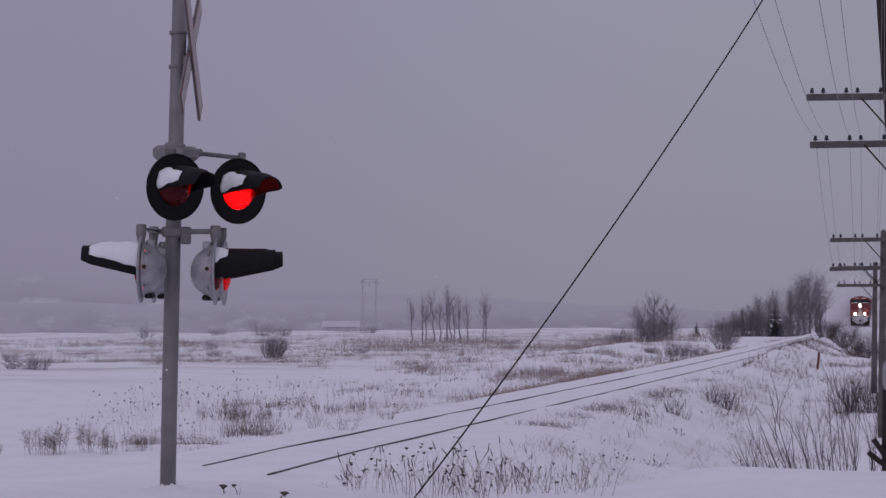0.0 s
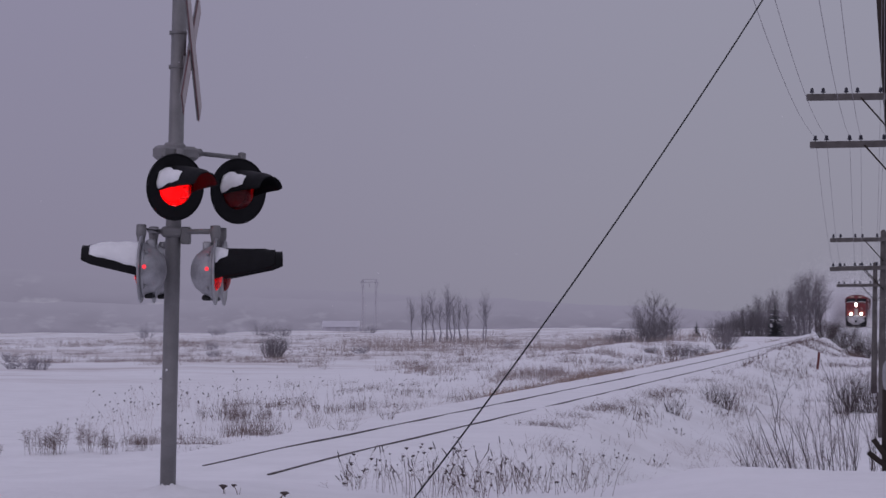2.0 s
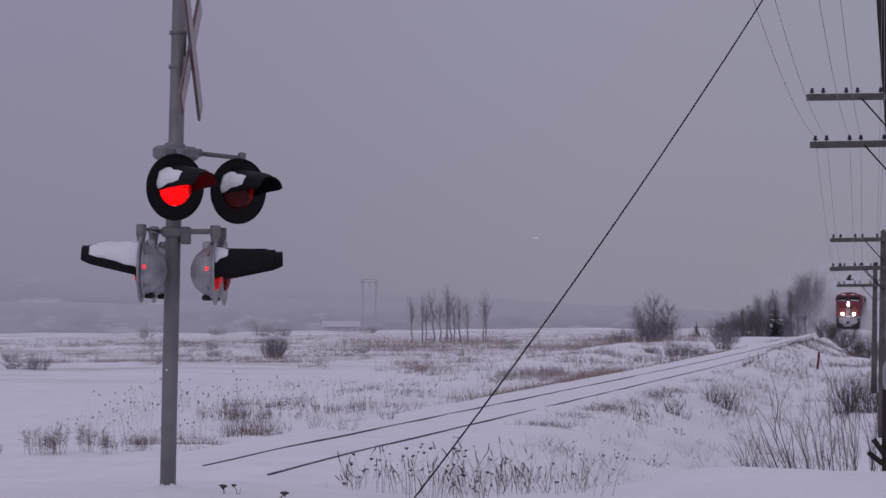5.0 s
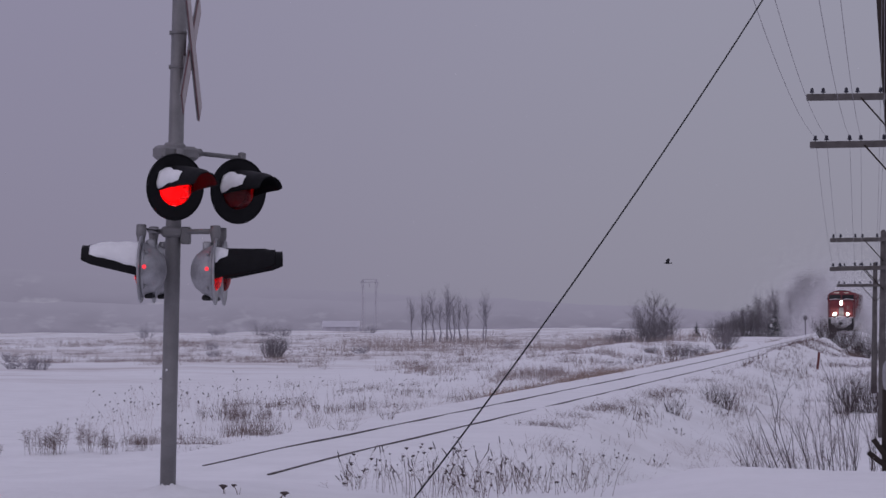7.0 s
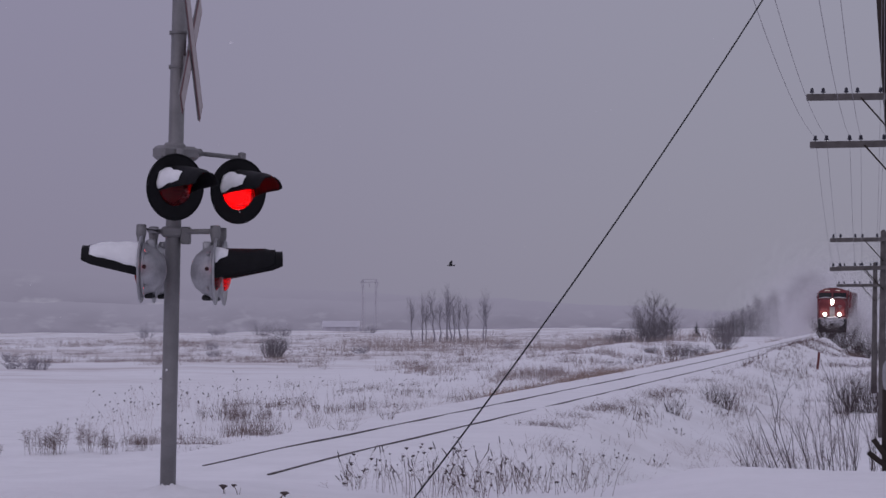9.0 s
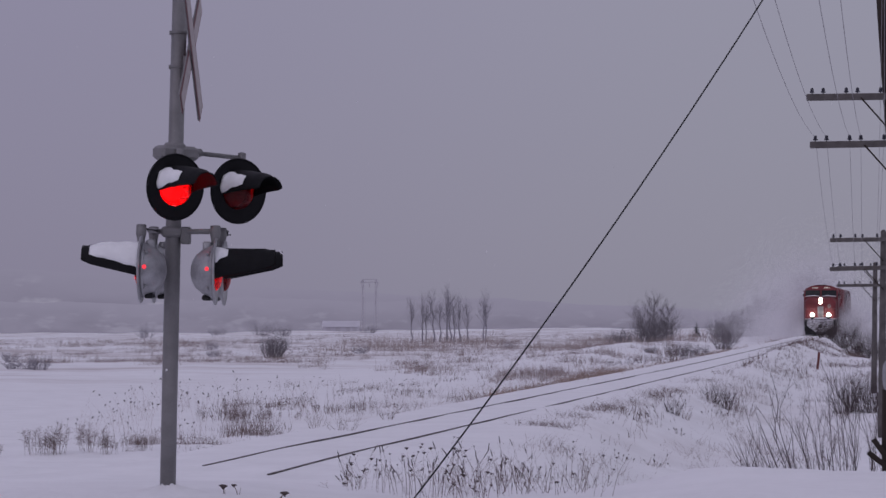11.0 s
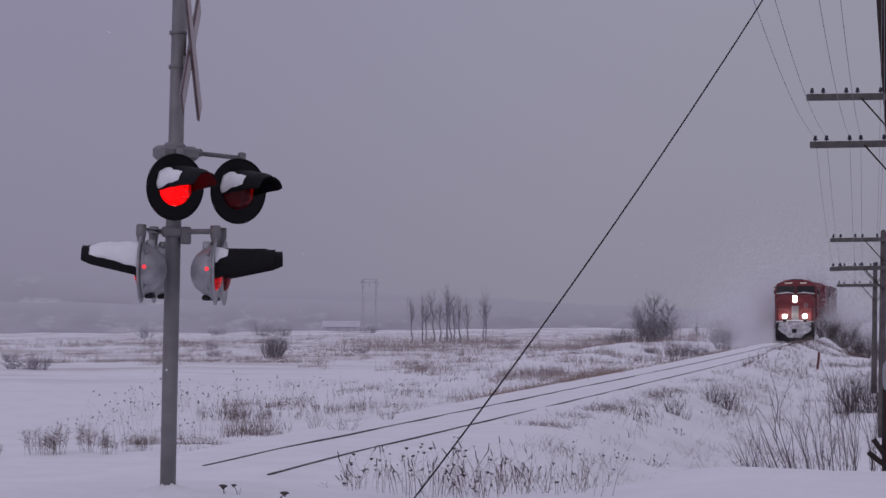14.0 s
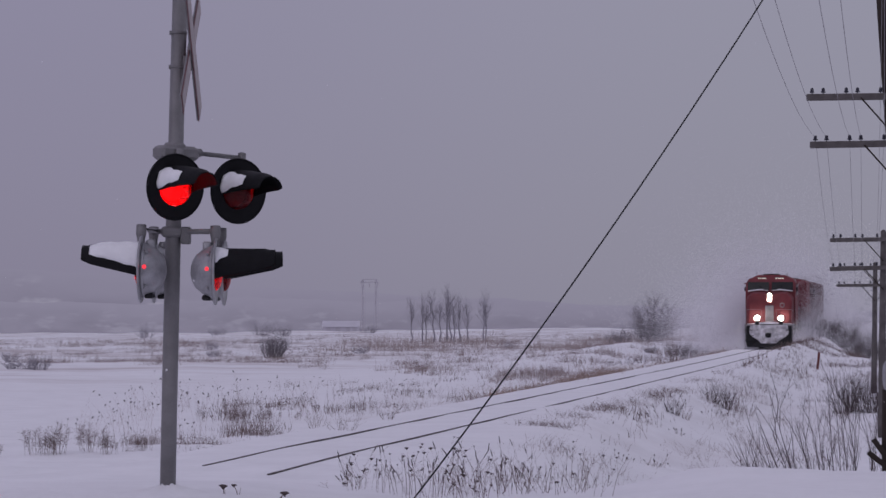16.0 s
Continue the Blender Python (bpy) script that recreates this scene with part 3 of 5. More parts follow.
def build_line():
    spots = [
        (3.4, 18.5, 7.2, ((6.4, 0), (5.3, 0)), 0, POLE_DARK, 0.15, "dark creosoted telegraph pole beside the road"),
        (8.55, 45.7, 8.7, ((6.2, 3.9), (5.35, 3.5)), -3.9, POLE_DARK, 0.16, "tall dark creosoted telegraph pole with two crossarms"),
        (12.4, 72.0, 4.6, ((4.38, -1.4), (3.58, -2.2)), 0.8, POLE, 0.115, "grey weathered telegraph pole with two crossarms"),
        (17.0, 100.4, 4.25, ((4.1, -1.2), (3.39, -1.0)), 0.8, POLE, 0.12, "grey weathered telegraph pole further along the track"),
    ]
    tips = [pole_thing(*s, -9.5)[1] for s in spots]
    for a, b in zip(tips, tips[1:]):
        for arm in (0, 1):
            for k in ((0, 1, 2, 3, 4) if arm == 1 else (4,)):
                p, q = a[arm][k], b[arm][k]
                m = Mesh()
                n = 14
                pts = []
                for i in range(n + 1):
                    t = i / n
                    c = p.lerp(q, t)
                    c.z -= 4 * t * (1 - t) * 0.3
                    pts.append(c)
                m.tube(pts, 0.0035, 4)
                solo("telegraph_wire", m, WIRE, "thin grey wire strung between telegraph poles", "wire", "wires of the line")
    # guy cable from the roadside pole down to the bank
    m = Mesh()
    p, q = Vector((3.08, 17.0, 5.935)), Vector((-0.68, 14.0, 0.62))
    pts = []
    for i in range(25):
        t = i / 24
        c = p.lerp(q, t)
        c.z -= 4 * t * (1 - t) * 0.21
        pts.append(c)
    m.tube(pts, 0.005, 6)
    solo("guy_cable", m, CABLE, "taut black cable running from the roadside pole to the bank", "cable")


build_line()


def build_posts():
    # rust-red stake on the embankment shoulder
    m = Mesh()
    m.box(-0.05, 0.05, -0.04, 0.04, -0.3, 0.72, 0.012)
    m.box(-0.055, 0.055, -0.045, 0.045, 0.72, 0.78, 0.015)
    solo("marker_stake", m, STAKE, "rust-red marker stake in the snow beside the track", "stake", m=pose(16.6, 112.8, ground_z(16.6, 112.8), 0, 6, 0))
    # trackside post far up the line
    P = thing("trackside_sign", pose(41.6, 292, ground_z(41.6, 292)), "small dark sign on a thin post by the track", "sign")
    m = Mesh()
    m.tube([(0, 0, -0.3), (0, 0, 2.75)], 0.07, 8)
    part("post", m, TWIG_HAZE, P)
    m = Mesh()
    m.lathe([(0.004, -0.05), (0.24, -0.045), (0.25, 0), (0.24, 0.045), (0.004, 0.05)], "y", 14, at=(0, -0.1, 2.45))
    part("sign_disc", m, TWIG_HAZE, P)
    # roadside post with a pale plate on top and two broken boards
    P = thing("roadside_post", pose(4.77, 27.3, 0.5, 0, 0, 0), "dark wooden roadside post with a pale plate and broken boards", "post")
    m = Mesh()
    m.tube([(0.02, 0, -0.3), (0.0, 0, 0.3), (0.01, 0.01, 0.98)], [0.075, 0.07, 0.066], 12)
    part("stub", m, POLE_DARK, P, smooth=True)
    m = Mesh()
    rows = []
    for y, k in ((-0.085, 0.97), (-0.075, 1.0), (-0.07, 1.0), (-0.066, 0.97)):
        rows.append([(0.14 + 0.21 * k * math.cos(q) * abs(math.cos(q)) ** -0.45, y, 1.13 + 0.19 * k * math.sin(q) * abs(math.sin(q)) ** -0.45) for q in [0.07 + 2 * math.pi * j / 28 for j in range(28)]])
    m.grid(rows, True, True)
    part("plate", m, ALU, P, "pale rounded metal plate seen from the back")
    for a, z in ((-52, 0.18), (-35, 0.27)):
        m = Mesh()
        m.box(-0.028, 0.028, -0.02, 0.02, 0, 0.26, 0.006)
        part("board", m, POLE_DARK, P, m=pose(-0.02, -0.08, z - 0.03, 0, a, 0))


build_posts()


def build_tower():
    T = thing("transmission_tower", pose(-26, 900, ground_z(-26, 900) - 1), "twin-legged steel transmission tower across the field, haze put into its pale colour", "transmission tower")
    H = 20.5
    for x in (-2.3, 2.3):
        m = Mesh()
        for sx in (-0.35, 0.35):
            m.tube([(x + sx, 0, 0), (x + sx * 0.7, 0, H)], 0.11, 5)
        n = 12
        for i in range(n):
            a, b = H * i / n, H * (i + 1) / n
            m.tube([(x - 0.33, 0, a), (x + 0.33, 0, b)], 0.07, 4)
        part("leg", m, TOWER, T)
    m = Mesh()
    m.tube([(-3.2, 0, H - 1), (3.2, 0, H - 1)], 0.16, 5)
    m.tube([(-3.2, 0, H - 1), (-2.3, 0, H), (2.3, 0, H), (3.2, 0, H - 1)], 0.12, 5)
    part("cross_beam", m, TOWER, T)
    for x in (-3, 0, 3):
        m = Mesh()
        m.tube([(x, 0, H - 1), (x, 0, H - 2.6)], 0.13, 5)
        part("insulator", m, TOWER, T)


build_tower()


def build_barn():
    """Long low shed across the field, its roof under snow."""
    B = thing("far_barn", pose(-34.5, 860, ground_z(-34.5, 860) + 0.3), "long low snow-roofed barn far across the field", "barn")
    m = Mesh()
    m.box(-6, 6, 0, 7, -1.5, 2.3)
    part("wall", m, BARN_WALL, B, "wall with haze put into its pale colour")
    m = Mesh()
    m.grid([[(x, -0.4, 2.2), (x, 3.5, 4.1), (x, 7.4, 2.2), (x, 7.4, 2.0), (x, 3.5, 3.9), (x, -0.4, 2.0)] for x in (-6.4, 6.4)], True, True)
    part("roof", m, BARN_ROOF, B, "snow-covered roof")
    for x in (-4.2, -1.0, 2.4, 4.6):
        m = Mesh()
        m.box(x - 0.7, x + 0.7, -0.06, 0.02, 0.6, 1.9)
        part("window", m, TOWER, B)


build_barn()


# ---------------- train ----------------
def build_loco(name, label, lit):
    L = thing(name, pose(0, 0, 0), label, "locomotive", "locomotives of the train")
    W = 1.54
    paint = LOCO_RED if lit else LOCO_HAZED
    # cab with a sloped roof edge
    m = Mesh()
    def section(y, z0, z1, w, roof=0.42, hw=0.62):
        return [(-w, y, z0), (w, y, z0), (w, y, z1 - roof), (w * 0.9, y, z1 - roof * 0.5), (w * hw, y, z1), (-w * hw, y, z1), (-w * 0.9, y, z1 - roof * 0.5), (-w, y, z1 - roof)]
    m.grid([section(1.55, 1.5, 3.55, W), section(1.62, 1.5, 4.0, W), section(2.0, 1.5, 4.6, W, 0.52, 0.5), section(4.6, 1.5, 4.64, W, 0.52, 0.5)], True, True)
    part("cab", m, paint, L, "grimy red cab")
    # nose
    m = Mesh()
    m.grid([section(0.55, 1.3, 3.0, 1.22, 0.3, 0.8), section(0.62, 1.3, 3.42, 1.36, 0.34, 0.75), section(1.6, 1.3, 3.58, 1.46, 0.36, 0.72)], True, True)
    part("nose", m, paint, L, "broad red nose")
    m = Mesh()
    m.box(-0.26, 0.26, 0.51, 0.56, 1.45, 2.7, 0.03)
    part("nose_door", m, LOCO_GREY, L, "snow-dusted nose door")
    for sx in (-1, 1):
        m = Mesh()
        pts = [(sx * 0.08, 1.48, 3.62), (sx * 1.4, 1.5, 3.62), (sx * 1.4, 1.62, 4.16), (sx * 0.08, 1.6, 4.16)]
        m.face(*pts)
        m.face(*[(x, y + 0.05, z) for x, y, z in reversed(pts)])
        for i in range(4):
            a, b = pts[i], pts[(i + 1) % 4]
            m.face(a, b, (b[0], b[1] + 0.05, b[2]), (a[0], a[1] + 0.05, a[2]))
        ws = part("windshield", m, WINDSHIELD, L, "dark cab windscreen")
        m = Mesh()
        m.tube([(sx * 0.12, 1.44, 3.62), (sx * 0.6, 1.44, 3.68), (sx * 1.38, 1.46, 3.6)], [0.03, 0.055, 0.03], 7)
        part("snow_rim", m, SNOW_CAP, ws, "snow along the sill")
        m = Mesh()
        m.box(sx * 0.55 - 0.3, sx * 0.55 + 0.3, 1.86, 1.96, 4.25, 4.46, 0.02)
        nb = part("number_board", m, LOCO_BLACK, L, "dark number board with pale bars")
        m = Mesh()
        for k in range(4):
            x = sx * 0.55 - 0.2 + k * 0.135
            m.box(x - 0.045, x + 0.045, 1.845, 1.86, 4.29, 4.42)
        part("bar", m, NUMBER, nb)
        m = Mesh()
        m.box(W * sx - 0.02, W * sx + 0.02, 2.6, 3.9, 3.35, 4.0, 0.01)
        part("side_window", m, WINDSHIELD, L)
        m = Mesh()
        m.box(W * sx - (0.12 if sx < 0 else 0), W * sx + (0.12 if sx > 0 else 0), 2.2, 2.3, 3.6, 3.85, 0.03)
        part("mirror", m, LOCO_BLACK, L)
        # ditch light on the anticlimber
        m = Mesh()
        m.lathe([(0.24, 0.1), (0.25, 0.0), (0.22, -0.06), (0.19, -0.03), (0.19, 0.05)], "y", 18, at=(sx * 0.73, 0.05, 1.92), cap=False)
        m.box(sx * 0.73 - 0.12, sx * 0.73 + 0.12, 0.02, 0.25, 1.5, 1.8, 0.02)
        dl = part("ditch_light", m, LOCO_BLACK, L)
        if lit:
            m = Mesh()
            m.lathe([(0.17, 0.0), (0.155, -0.05), (0.09, -0.09), (0.01, -0.1)], "y", 16, at=(sx * 0.73, 0.05, 1.92))
            part("bulb", m, BULB, dl, "glaring white lamp")
        m = Mesh()
        m.box(sx * 1.2 - 0.22, sx * 1.2 + 0.22, 0.1, 0.5, 0.45, 1.45, 0.03)
        for k in range(3):
            m.box(sx * 1.2 - 0.26, sx * 1.2 + 0.26, 0.02, 0.16, 0.5 + 0.33 * k, 0.55 + 0.33 * k, 0.008)
        part("step", m, LOCO_BLACK, L)
        m = Mesh()
        m.tube([(sx * 1.4, 0.1, 0.6), (sx * 1.4, 0.05, 1.6), (sx * 1.4, 0.05, 2.45)], 0.013, 6)
        m.tube([(sx * 1.4, 0.05, 2.45), (sx * 0.45, 0.05, 2.45), (sx * 0.45, 0.05, 1.55)], 0.013, 6)
        part("handrail", m, LOCO_GREY, L)
    # roof hatch, aerials, sunshades and wipers
    m = Mesh()
    m.box(-0.5, 0.5, 2.3, 4.2, 4.56, 4.68, 0.05)
    part("roof_hatch", m, LOCO_BLACK, L)
    for sx in (-1, 1):
        m = Mesh()
        m.tube([(sx * 0.95, 3.0, 4.5), (sx * 0.95, 3.0, 4.8)], 0.012, 5)
        part("antenna", m, LOCO_BLACK, L)
        m = Mesh()
        m.box(sx * 1.55 - 0.13, sx * 1.55 + 0.13, 2.0, 3.9, 4.05, 4.11, 0.02)
        part("sunshade", m, LOCO_RED if lit else LOCO_HAZED, L)
        m = Mesh()
        m.tube([(sx * 0.3, 1.4, 3.64), (sx * 0.75, 1.5, 4.0)], 0.016, 5)
        part("wiper", m, LOCO_BLACK, L)
    # snow lying on the front walkway
    m = Mesh()
    rows = []
    for i in range(4):
        y = 0.08 + 0.15 * i
        rows.append([(-1.36 + 2.72 * j / 16, y, 1.52 + (0.05 + 0.12 * math.exp(-((j - 8) / 4.0) ** 2) + 0.05 * noise.noise((j * 0.6, i * 0.7, 8))) * (0.2 if i == 0 else 1)) for j in range(17)])
    m.grid(rows)
    part("walkway_snow", m, SNOW_CAP, L, "snow lying on the front walkway", smooth=True)
    # headlight pair
    m = Mesh()
    m.box(-0.17, 0.17, 0.5, 0.68, 2.92, 3.5, 0.05)
    hl = part("headlight", m, LOCO_BLACK, L)
    if lit:
        for z in (3.08, 3.33):
            m = Mesh()
            m.lathe([(0.14, 0.0), (0.13, -0.03), (0.01, -0.05)], "y", 16, at=(0, 0.5, z))
            part("bulb", m, BULB, hl, "glaring white lamp")
    m = Mesh()
    m.lathe([(0.16, 0.0), (0.15, -0.03), (0.1, -0.035), (0.1, 0)], "y", 16, at=(0.78, 0.56, 2.72), cap=False)
    part("nose_emblem", m, LOCO_GREY, L, "round pale emblem")
    # pilot plate, coupler, plow heaped with snow
    m = Mesh()
    m.box(-1.5, 1.5, 0.12, 0.4, 0.95, 1.5, 0.04)
    part("pilot", m, LOCO_GREY, L, "snow-caked end plate")
    m = Mesh()
    m.grid([[(-1.35, 0.3, 0.12), (-0.7, 0.02, 0.12), (0, -0.12, 0.12), (0.7, 0.02, 0.12), (1.35, 0.3, 0.12)],
            [(-1.42, 0.25, 0.45), (-0.7, 0.1, 0.5), (0, 0.0, 0.52), (0.7, 0.1, 0.5), (1.42, 0.25, 0.45)],
            [(-1.45, 0.15, 0.85), (-0.75, 0.0, 0.95), (0, -0.1, 0.95), (0.75, 0.0, 0.95), (1.45, 0.15, 0.85)]])
    m.grid([[(x, y + 0.08, z) for x, y, z in r] for r in [[(1.45, 0.15, 0.85), (0, -0.1, 0.95), (-1.45, 0.15, 0.85)], [(1.35, 0.3, 0.12), (0, -0.12, 0.12), (-1.35, 0.3, 0.12)]]])
    part("snow_plow", m, LOCO_BLACK, L, "black pilot plow")
    m = Mesh()
    rows = []
    for i in range(9):
        z = 0.36 + 1.14 * i / 8
        w = (0.5 + 0.7 * smooth01(0, 0.55, i / 8) - 0.08 * smooth01(0.7, 1, i / 8)) * (1 + 0.12 * noise.noise((i, 3, 3)))
        rows.append([(w * k, 0.06 - 0.16 * (1 - k * k) + 0.07 * noise.noise((k * 3, z * 3, 1)), z) for k in [-1 + 2 * j / 12 for j in range(13)]])
    m.grid(rows)
    part("packed_snow", m, PACKED, L, "snow packed onto the plow", smooth=True)
    m = Mesh()
    m.box(-0.14, 0.14, -0.5, 0.2, 0.72, 1.02, 0.05)
    m.box(-0.2, 0.02, -0.62, -0.4, 0.74, 1.0, 0.05)
    part("coupler", m, LOCO_BLACK, L)
    # long hood, radiators, frame
    m = Mesh()
    m.grid([section(4.6, 1.55, 4.25, 0.95, 0.3), section(16.5, 1.55, 4.25, 0.95, 0.3)], True, True)
    part("hood", m, paint, L, "long red engine hood")
    m = Mesh()
    m.grid([section(16.5, 1.55, 4.3, 0.95, 0.3), section(16.8, 2.2, 4.55, 1.5, 0.25), section(21.2, 2.2, 4.55, 1.5, 0.25), section(21.6, 1.6, 4.3, 0.95, 0.3)], True, True)
    part("radiator", m, paint, L, "flared radiator housing")
    for k, y in enumerate((6.0, 8.5, 11.5, 14.0)):
        m = Mesh()
        m.box(-0.5, 0.5, y, y + 1.2, 4.25, 4.45 + 0.1 * (k % 2), 0.05)
        part("roof_vent", m, LOCO_BLACK, L)
    m = Mesh()
    m.box(-1.52, 1.52, 0.4, 22.0, 1.3, 1.55, 0.03)
    part("frame", m, LOCO_BLACK, L)
    m = Mesh()
    m.box(-1.4, 1.4, 8.0, 14.0, 0.45, 1.3, 0.15)
    part("fuel_tank", m, LOCO_BLACK, L)
    for y0 in (1.8, 15.6):
        m = Mesh()
        m.box(-1.3, 1.3, y0, y0 + 4.6, 0.55, 0.95, 0.06)
        truck = part("truck", m, LOCO_BLACK, L)
        for k in range(3):
            for sx in (-1, 1):
                m = Mesh()
                m.lathe([(0.5, sx * 0.78), (0.52, sx * 0.7), (0.54, sx * 0.66)], "x", 20, at=(0, y0 + 0.55 + 1.75 * k, 0.535))
                part("wheel", m, LOCO_BLACK, truck)
    for sx in (-1, 1):
        m = Mesh()
        m.tube([(sx * 1.48, 4.8, 2.5), (sx * 1.48, 21.4, 2.5)], 0.02, 5)
        for k in range(8):
            y = 5 + k * 2.3
            m.tube([(sx * 1.48, y, 1.5), (sx * 1.48, y, 2.5)], 0.02, 5)
        part("side_handrail", m, LOCO_GREY, L)
    return L


LEAD = build_loco("lead_locomotive", "grimy red diesel locomotive with glaring lamps, plow packed with snow", True)
SECOND = build_loco("trailing_locomotive", "second red diesel locomotive half hidden in blown snow", False)


def build_cloud():
    """Powder snow whirled up round and behind the train, as loose flakes."""
    rng = np.random.default_rng(4)
    def flakes(n, size, place):
        c = place(n)
        d = rng.normal(size=(n, 3, 3))
        d /= np.linalg.norm(d, axis=2, keepdims=True)
        fine = np.where(c[:, 1] < 50, 0.7, 1.0)[:, None, None]
        v = (c[:, None, :] + d * (size * fine * rng.uniform(0.6, 1.3, (n, 1, 1)))).reshape(-1, 3)
        me = bpy.data.meshes.new("snow_cloud")
        me.vertices.add(len(v))
        me.vertices.foreach_set("co", v.ravel())
        me.loops.add(3 * n)
        me.loops.foreach_set("vertex_index", np.arange(3 * n, dtype=np.int32))
        me.polygons.add(n)
        me.polygons.foreach_set("loop_start", np.arange(0, 3 * n, 3, dtype=np.int32))
        me.update(calc_edges=True)
        me.materials.append(FLAKE)
        return me
    def trail(n):
        t = rng.uniform(0, 1, n) ** 1.15
        y = 3 + 128 * t
        grow = np.minimum(1, t * 2.6)
        x = -0.6 - 2.2 * grow - 4.0 * t + rng.normal(0, 1, n) * (1.7 + 1.3 * grow + 2.2 * t)
        z = np.abs(rng.normal(0, 1, n)) * (1.8 + 2.4 * grow)
        # billows: puffs rise and sink along the way
        puff = 0.9 * np.sin(y * 0.23 + 1.1 * np.sin(x * 0.6)) + 0.5 * np.sin(y * 0.61 + x * 0.8)
        z = z * (1 + 0.3 * puff) - 1.0 * np.clip((np.abs(x) - 2.0) / 2.5, 0, 1)
        # the flanks of the leading engine stay clear
        x = np.where((np.abs(x) < 1.8) & (y < 44) & (rng.uniform(size=n) > 0.1 + y / 24), -1.8 - np.abs(x) * 0.9, x)
        return np.stack([x, y, z], 1)
    def skirt(n):
        y = -1.5 + 46 * rng.uniform(0, 1, n) ** 1.3
        s = np.where(rng.uniform(size=n) < 0.42, -1, 1)
        x = s * (1.5 + np.abs(rng.normal(0, 1.4, n)) * (0.6 + y / 18))
        z = np.abs(rng.normal(0, 0.7, n)) * (1 + y / 16) - 0.9 * np.clip((np.abs(x) - 2.0) / 2.5, 0, 1)
        return np.stack([x, y, z], 1)
    a = tagged(new("blown_snow_trail", flakes(1050000, 0.0365, trail)), "cloud of powder snow trailing behind the locomotives", "blown snow", kind="stuff")
    b = tagged(new("blown_snow_skirt", flakes(260000, 0.0315, skirt)), "powder snow kicked up beside the wheels", "blown snow", kind="stuff")
    def air(n):
        return np.stack([rng.uniform(-14, 46, n), rng.uniform(3, 48, n), rng.uniform(-3, 24, n)], 1)
    c = tagged(new("falling_snow", flakes(7000, 0.010, air)), "fine snowflakes drifting on the wind", "falling snow", kind="stuff")
    return a, b, c


CLOUDS = build_cloud()


# ---------------- bird ----------------
def build_bird():
    B = thing("crow", pose(0, 0, 0), "dark crow flapping low over the field", "bird")
    m = Mesh()
    m.lathe([(0.005, -0.25), (0.03, -0.2), (0.045, -0.15), (0.06, -0.05), (0.055, 0.06), (0.03, 0.15), (0.04, 0.2), (0.05, 0.27)], "x", 10)
    part("body", m, BIRD_BLACK, B, smooth=True)
    wings = []
    for s in (-1, 1):
        m = Mesh()
        pts = [(-0.12, 0), (-0.1, 0.25), (0.02, 0.46), (0.1, 0.42), (0.1, 0.2), (0.09, 0)]
        m.face(*[(x, s * y, 0.006) for x, y in pts])
        m.face(*[(x, s * y, -0.006) for x, y in reversed(pts)])
        for i in range(len(pts)):
            a, b = pts[i], pts[(i + 1) % len(pts)]
            m.face((a[0], s * a[1], 0.006), (b[0], s * b[1], 0.006), (b[0], s * b[1], -0.006), (a[0], s * a[1], -0.006))
        wings.append((part("wing", m, BIRD_BLACK, B), s))
    return B, wings


BIRD, WINGS = build_bird()


# ---------------- trees and shrubs ----------------
def limb(m, rnd, p, d, length, r, depth, spread, sides=5, up=0.12, twigs=3, mi=0):
    """A crooked limb that forks; the finest twigs are three-sided."""
    n = 4 if depth > 1 else (3 if depth == 1 else 2)
    pts, rad = [p.copy()], [r]
    q, dd = p.copy(), d.copy()
    for i in range(n):
        dd = (dd + Vector((rnd.gauss(0, 0.19), rnd.gauss(0, 0.19), rnd.gauss(0, 0.12) + up * 0.4))).normalized()
        q = q + dd * (length / n)
        pts.append(q.copy())
        rad.append(r * (1 - 0.68 * (i + 1) / n))
    m.tube(pts, rad, sides if depth > 1 else 3, cap=False, mi=mi)
    if depth <= 0:
        return
    for k in range(twigs):
        t = rnd.uniform(0.3, 1.0)
        i = min(n - 1, int(t * n))
        b = pts[i].lerp(pts[i + 1], t * n - i)
        a = rnd.uniform(0, 2 * math.pi)
        side = Vector((math.cos(a), math.sin(a), 0))
        nd = (dd * (1 - spread) + side * spread + Vector((0, 0, up))).normalized()
        limb(m, rnd, b, nd, length * rnd.uniform(0.45, 0.72), max(rad[i] * 0.55, r * 0.22), depth - 1, spread, sides, up, twigs)


def bare_tree(x, y, h, seed, mt, label, spread=0.55, low=0.3, twig=0.02, limbs=13, category="tree", group=""):
    rnd = random.Random(seed)
    z = ground_z(x, y)
    T = thing("bare_tree", pose(x, y, z - 0.05, 0, rnd.uniform(-3, 3), 0), label, category, group)
    m = Mesh()
    r0 = 0.016 * h + 0.03
    pts = [Vector((rnd.gauss(0, 0.012) * h, rnd.gauss(0, 0.012) * h, h * 0.9 * i / 7)) for i in range(8)]
    pts[0] = Vector((0, 0, 0))
    m.tube(pts, [r0 * (1 - 0.85 * i / 7) for i in range(8)], 7)
    part("trunk", m, mt, T, smooth=True)
    m = Mesh()
    for k in range(limbs):
        t = low + (1 - low) * (k + rnd.random()) / limbs
        i = min(6, int(t * 7))
        b = pts[i].lerp(pts[i + 1], t * 7 - i)
        a = rnd.uniform(0, 2 * math.pi)
        d = Vector((math.cos(a) * spread, math.sin(a) * spread, 1 - spread * 0.5)).normalized()
        limb(m, rnd, b, d, h * (0.46 - 0.27 * t) * rnd.uniform(0.8, 1.2), max(twig, r0 * 0.4 * (1 - t * 0.6)), 3, 0.5, 4, 0.16, 3)
    part("crown", m, mt, T)
    return T


